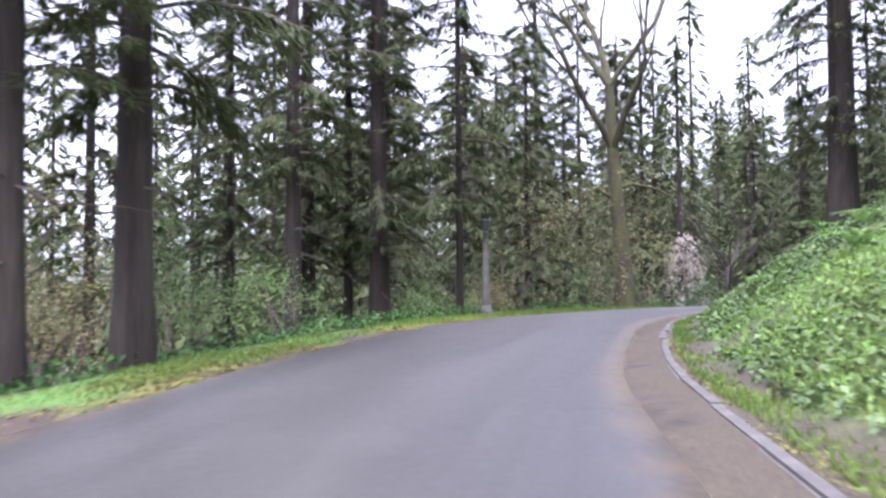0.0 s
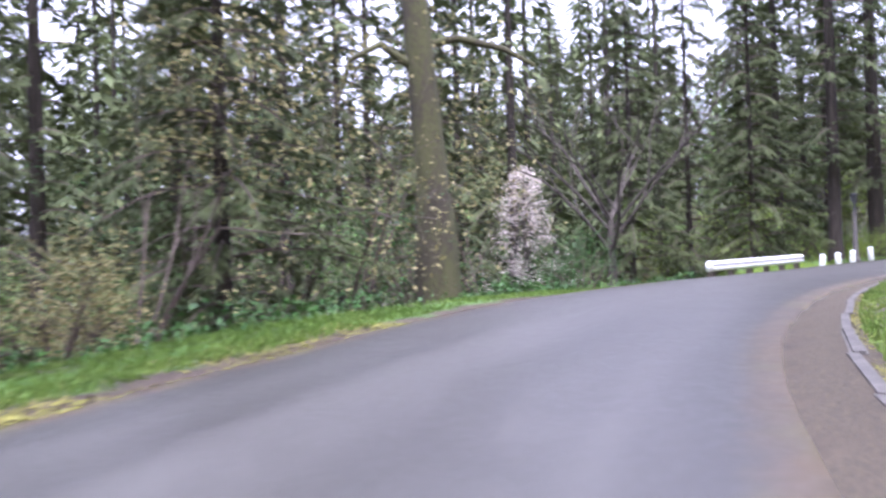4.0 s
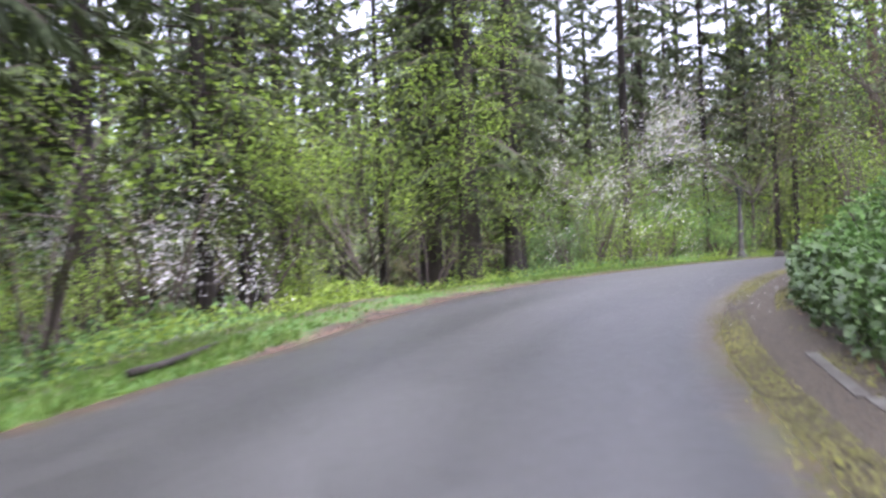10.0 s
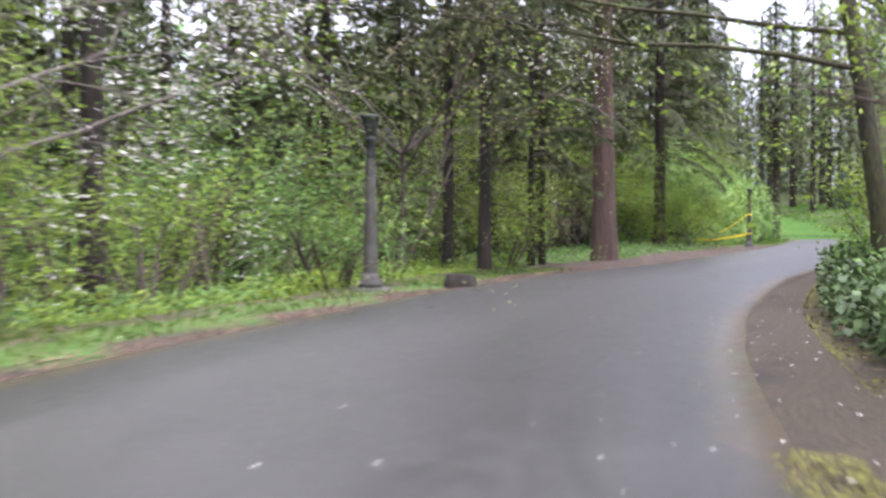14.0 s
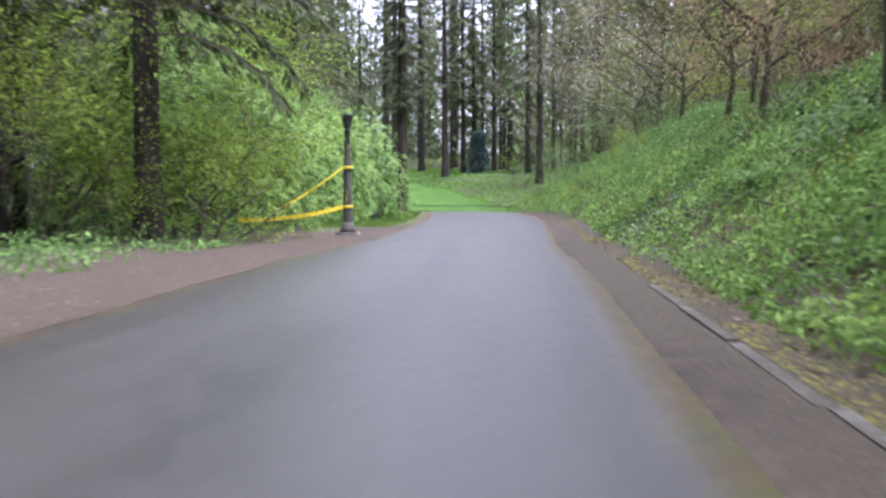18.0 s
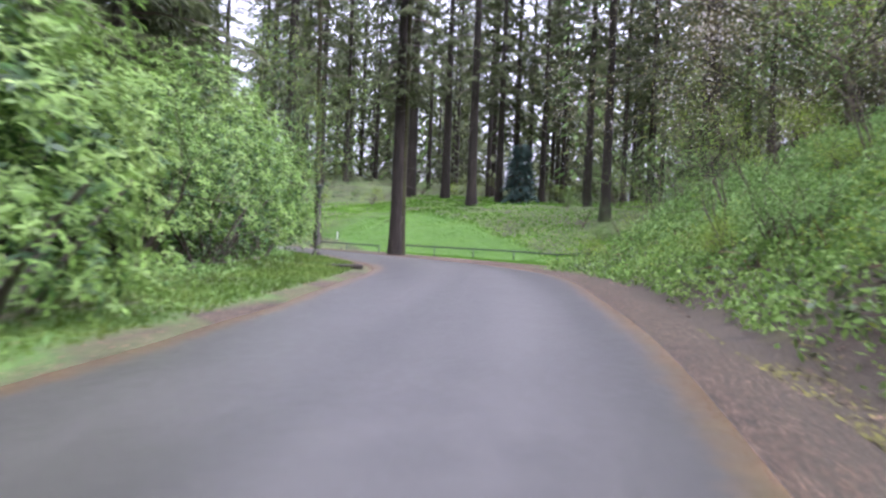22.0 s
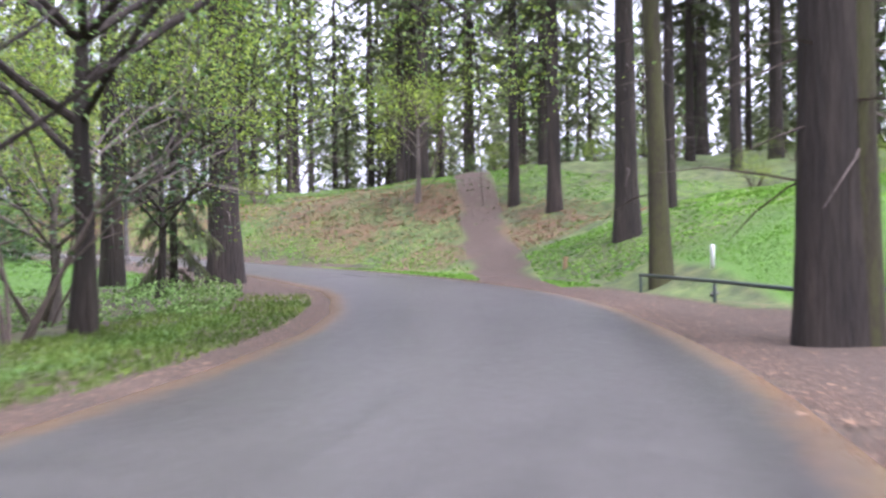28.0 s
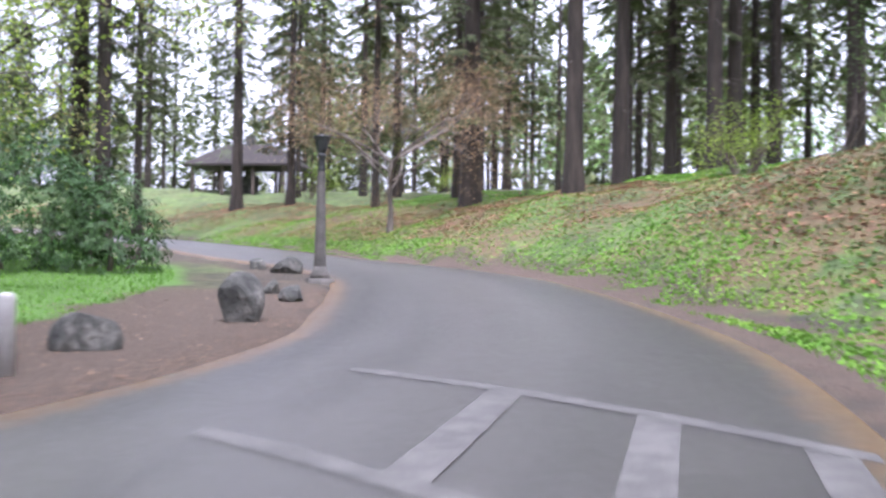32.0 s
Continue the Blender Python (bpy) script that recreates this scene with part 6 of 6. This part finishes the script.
guard_rail((18.45, 56.0), (25.1, 62.3))


# grey bollards at the lawn
GREY_BOLLARD = bollard_mesh(0.66, 0.075)
GREY_BOLLARD.materials.append(PALE)
for x, y in ((184.4, 113.25), (185.35, 114.7)):
    ob = new("bollard", GREY_BOLLARD)
    ob.matrix_basis = on_ground(x, y)
    tagged(ob, "slim pale grey bollard at the lawn corner", "bollard", "grey bollards")

# white marker post
g = Geo()
g.lathe([(0.05, -0.3), (0.05, 0.50), (0.042, 0.54), (0.01, 0.55)], 12)
ob = part("marker_post", g, WHITE)
ob.matrix_basis = on_ground(184.9, 96.9)
tagged(ob, "slim white marker post in the grass", "post")


# ---- low rail round the lawn ----
def low_rail(points, label, high=0.55):
    x0, y0 = points[0]
    z0 = land_at(x0, y0)
    ob = thing("low_rail", pose(x0, y0, z0), label, "rail")
    tops = [(x - x0, y - y0, land_at(x, y) - z0 + high) for x, y in points]
    g = Geo()
    g.tube(tops, [0.04] * len(tops), 8, True)
    part("bar", g, RAIL_GREEN, ob)
    for x, y, z in tops:
        post = Geo()
        post.tube([(x, y, z - 0.85), (x, y, z)], [0.035, 0.035], 8, True)
        part("post", post, RAIL_GREEN, ob)
    return ob


low_rail([(176.6, 91.0), (175.2, 88.6), (173.9, 86.2), (172.4, 83.8), (170.8, 81.4), (169.0, 79.2), (167.0, 77.2)], "low dark green pipe rail in front of the lawn")
low_rail([(184.6, 98.6), (181.6, 95.4), (178.6, 92.6)], "low dark green pipe rail between two trunks", 0.42)


# ---- boulders ----
def boulder(x, y, size, seed, label, sink=0.12, rz=0.0, flat=1.0):
    rnd = random.Random(seed)
    bm = bmesh.new()
    bmesh.ops.create_icosphere(bm, subdivisions=3, radius=1)
    planes = [(Vector((rnd.gauss(0, 1), rnd.gauss(0, 1), rnd.gauss(0.2, 0.8))).normalized(), rnd.uniform(0.55, 0.85)) for _ in range(9)]
    for v in bm.verts:
        p = v.co.copy()
        for nrm, d in planes:
            over = p.dot(nrm) - d
            if over > 0:
                p -= nrm * over * 0.92
        p *= 1 + 0.05 * noise.noise(p * 3 + Vector((seed, 0, 0)))
        v.co = Vector((p.x * size[0], p.y * size[1], p.z * size[2] * flat))
    me = bpy.data.meshes.new("boulder")
    bm.to_mesh(me)
    bm.free()
    me.materials.append(ROCK)
    ob = new("boulder", me)
    ob.matrix_basis = on_ground(x, y, rz) @ Matrix.Translation((0, 0, size[2] * 0.7 - sink))
    return tagged(ob, label, "boulder", "boulders round the lawn")


boulder(185.9, 116.6, (0.36, 0.3, 0.3), 1, "large mossy grey boulder at the lawn edge")
boulder(187.7, 119.4, (0.38, 0.34, 0.45), 2, "pointed dark grey boulder at the lawn edge", rz=40)
boulder(188.9, 122.8, (0.34, 0.28, 0.24), 3, "dark mossy boulder beside the lamp", rz=80)
boulder(189.9, 130.0, (0.42, 0.32, 0.3), 4, "dark boulder behind the lamp", rz=10)
boulder(189.4, 131.4, (0.26, 0.24, 0.26), 5, "small dark boulder behind the lamp", rz=10)
boulder(183.4, 96.2, (0.16, 0.12, 0.08), 7, "small pale stone at the foot of the trunk", 0.03)
boulder(188.8, 124.4, (0.2, 0.18, 0.22), 6, "pale grey stone by the lamp foot", rz=30)

# ---- caution tape on the lamp ----
tape = thing("caution_tape", pose(111.7, 83.0, land_at(111.7, 83.0)), "yellow caution tape tied to the lamp and a stake", "tape")


def ribbon(points, width, name, mat, z_off=0.0):
    g = Geo()
    pts = [Vector(p) for p in points]
    for i, p in enumerate(pts):
        tw = 0.5 * math.sin(i * 0.9)
        g.v += [tuple(p + Vector((0.02 * tw, 0, width / 2))), tuple(p - Vector((0.02 * tw, 0, width / 2)))]
    for i in range(len(pts) - 1):
        g.f.append((2 * i, 2 * i + 2, 2 * i + 3, 2 * i + 1))
    return part(name, g, mat, tape, smooth=False)


def sag(a, b, drop, count=12):
    return [tuple(Vector(a).lerp(Vector(b), i / count) - Vector((0, 0, drop * 4 * (i / count) * (1 - i / count)))) for i in range(count + 1)]


ribbon(sag((-0.12, 0.1, 1.72), (-1.3, 1.3, 0.75), 0.05), 0.055, "band", TAPE)
ribbon(sag((-0.12, 0.1, 0.72), (-1.9, 2.3, 0.42), 0.10), 0.10, "band", TAPE)
ribbon([(-0.12, 0.0, 1.15), (-0.16, -0.02, 1.0), (-0.15, 0.02, 0.85)], 0.16, "band", TAPE)
for z in (0.72, 1.72):
    g = Geo()
    g.lathe([(0.145, z - 0.035), (0.145, z + 0.035)], 14)
    part("loop", g, TAPE, tape)
stake = Geo()
stake.tube([(-2.0, 2.5, -0.2), (-1.2, 1.2, 0.8)], [0.03, 0.03], 6, True)
part("stake", stake, WOOD_DARK, tape, "dark leaning stake")

# ---- kerb along the foot of the bank ----
kerb = thing("kerb", pose(0, 0, 0), "worn pale concrete kerb along the foot of the bank", "kerb", kind="structure")
g = Geo()
g.box(-1.2, -0.075, -0.22, 1.2, 0.075, 0.03, 0.025)
KERB = g.mesh("kerb_stone", False)
KERB_PALE = KERB.copy()
KERB.materials.append(KERB_STONE)
KERB_PALE.materials.append(LAMP_POLE)
kerb_rnd = random.Random(8)
for i in range(77):
    s = -18 + 2.4 * i
    if 78 < s < 119 or s > 142:
        continue
    n = -(float(along(EDGES, s, 2)) + 0.62 + kerb_rnd.uniform(-0.03, 0.03))
    x, y = float(np.interp(s, ROAD_S, ROAD[:, 0]) + np.interp(s, ROAD_S, NORMAL[:, 0]) * n), float(np.interp(s, ROAD_S, ROAD[:, 1]) + np.interp(s, ROAD_S, NORMAL[:, 1]) * n)
    tx, ty = float(np.interp(s, ROAD_S, TANGENT[:, 0])), float(np.interp(s, ROAD_S, TANGENT[:, 1]))
    rise = float(along(ROAD_Z, s + 1, 1) - along(ROAD_Z, s - 1, 1)) / 2
    ob = new("kerb_stone", KERB_PALE if s < 62 else KERB)
    ob.parent = kerb
    ob.matrix_basis = pose(x, y, float(along(ROAD_Z, s, 1)) - (0.006 if s < 62 else 0.022) + kerb_rnd.uniform(-0.012, 0.01), kerb_rnd.uniform(-2, 2), -math.degrees(math.atan(rise)), math.degrees(math.atan2(ty, tx)))

# ---- worn zebra crossing ----
def road_patch(name, s0, s1, n0, n1, mat, parent, skew=0.7):
    """Paint between two cross-lines that lie askew on the road."""
    rows = []
    for k in range(7):
        for base in (s0, s1):
            n = n0 + (n1 - n0) * k / 6
            s = base + skew * n
            e_l, e_r = float(along(EDGES, s, 1)), float(along(EDGES, s, 2))
            q = (n + e_r) / (e_l + e_r)
            x, y = float(np.interp(s, ROAD_S, ROAD[:, 0]) + np.interp(s, ROAD_S, NORMAL[:, 0]) * n), float(np.interp(s, ROAD_S, ROAD[:, 1]) + np.interp(s, ROAD_S, NORMAL[:, 1]) * n)
            rows.append((x, y, float(along(ROAD_Z, s, 1)) + 0.006 + 0.07 * (1 - (2 * q - 1) ** 2)))
    g = Geo()
    g.add(rows, [(2 * i, 2 * i + 1, 2 * i + 3, 2 * i + 2) for i in range(6)])
    return part(name, g, mat, parent, smooth=False)


crossing = thing("zebra_crossing", pose(0, 0, 0), "worn white zebra crossing on the asphalt", "road marking", kind="structure")
for n in (1.3, 0.25, -0.65):
    road_patch("bar", 241.2, 244.0, n - 0.13, n + 0.13, PAINT_LINE, crossing)
for s in (241.0, 244.02):
    for n0, n1 in ((-0.9, 0.0), (0.0, 1.3), (1.3, 2.7)):
        road_patch("line", s, s + 0.26, n0, n1, PAINT_LINE, crossing)

# ---- picnic shelter on the far rise ----
shelter = thing("picnic_shelter", pose(197.6, 205.0, land_at(197.6, 205.0), 0, 0, -28), "dark timber picnic shelter with low hipped shingle roof", "shelter")
g = Geo()
g.add([(-5.2, -3.6, 2.5), (5.2, -3.6, 2.5), (5.2, 3.6, 2.5), (-5.2, 3.6, 2.5), (-2.2, 0, 4.6), (2.2, 0, 4.6), (-5.2, -3.6, 2.3), (5.2, -3.6, 2.3), (5.2, 3.6, 2.3), (-5.2, 3.6, 2.3)],
      [(0, 1, 5, 4), (1, 2, 5), (2, 3, 4, 5), (3, 0, 4), (9, 8, 7, 6), (0, 6, 7, 1), (1, 7, 8, 2), (2, 8, 9, 3), (3, 9, 6, 0)])
part("roof", g, ROOF, shelter, "dark brown shingle roof", smooth=False)
for x in (-4.4, -1.5, 1.5, 4.4):
    for y in (-3.0, 3.0):
        g = Geo()
        g.box(x - 0.14, y - 0.14, -0.3, x + 0.14, y + 0.14, 2.35)
        part("post", g, WOOD_DARK, shelter, smooth=False)
g = Geo()
g.box(-0.7, -0.45, -0.3, 0.7, 0.45, 1.6)
g.box(-0.35, -0.3, 1.6, 0.35, 0.3, 5.3)
part("chimney", g, ROCK, shelter, "stone fireplace with chimney", smooth=False)

# ---- stumps and fallen wood ----
def stump(x, y, r, h, mat, label):
    g = Geo()
    g.lathe([(r * 1.3, -0.2), (r * 1.1, 0.05), (r, h), (r * 0.85, h + 0.02)], 12)
    ob = part("stump", g, mat)
    ob.matrix_basis = on_ground(x, y, 20, 0, (4, 3))
    tagged(ob, label, "stump")


stump(189.9, 104.0, 0.07, 0.36, LEAF_RUST, "short rust-orange post stub at the yard edge")
stump(73.5, 81.9, 0.28, 0.22, BARK, "rotten dark brown stump on the verge")


def log(x, y, length, r, rz, label):
    rnd = random.Random(int(x))
    g = Geo()
    g.tube(curve_points((-length / 2, 0, r * 0.7), (1, 0, 0), length, 0.0, 0.05, rnd, 5), [r, r * 0.95, r * 0.9, r * 0.85, r * 0.75, r * 0.5], 7, True)
    ob = part("log", g, BARK)
    ob.matrix_basis = on_ground(x, y, rz)
    tagged(ob, label, "log")


log(143.0, 86.0, 1.2, 0.06, 20, "fallen dead branch on the verge")
log(141.9, 85.4, 0.9, 0.075, 100, "rotten brown log end on the verge")
log(36.5, 70.2, 3.0, 0.045, 35, "mossy log along the verge")
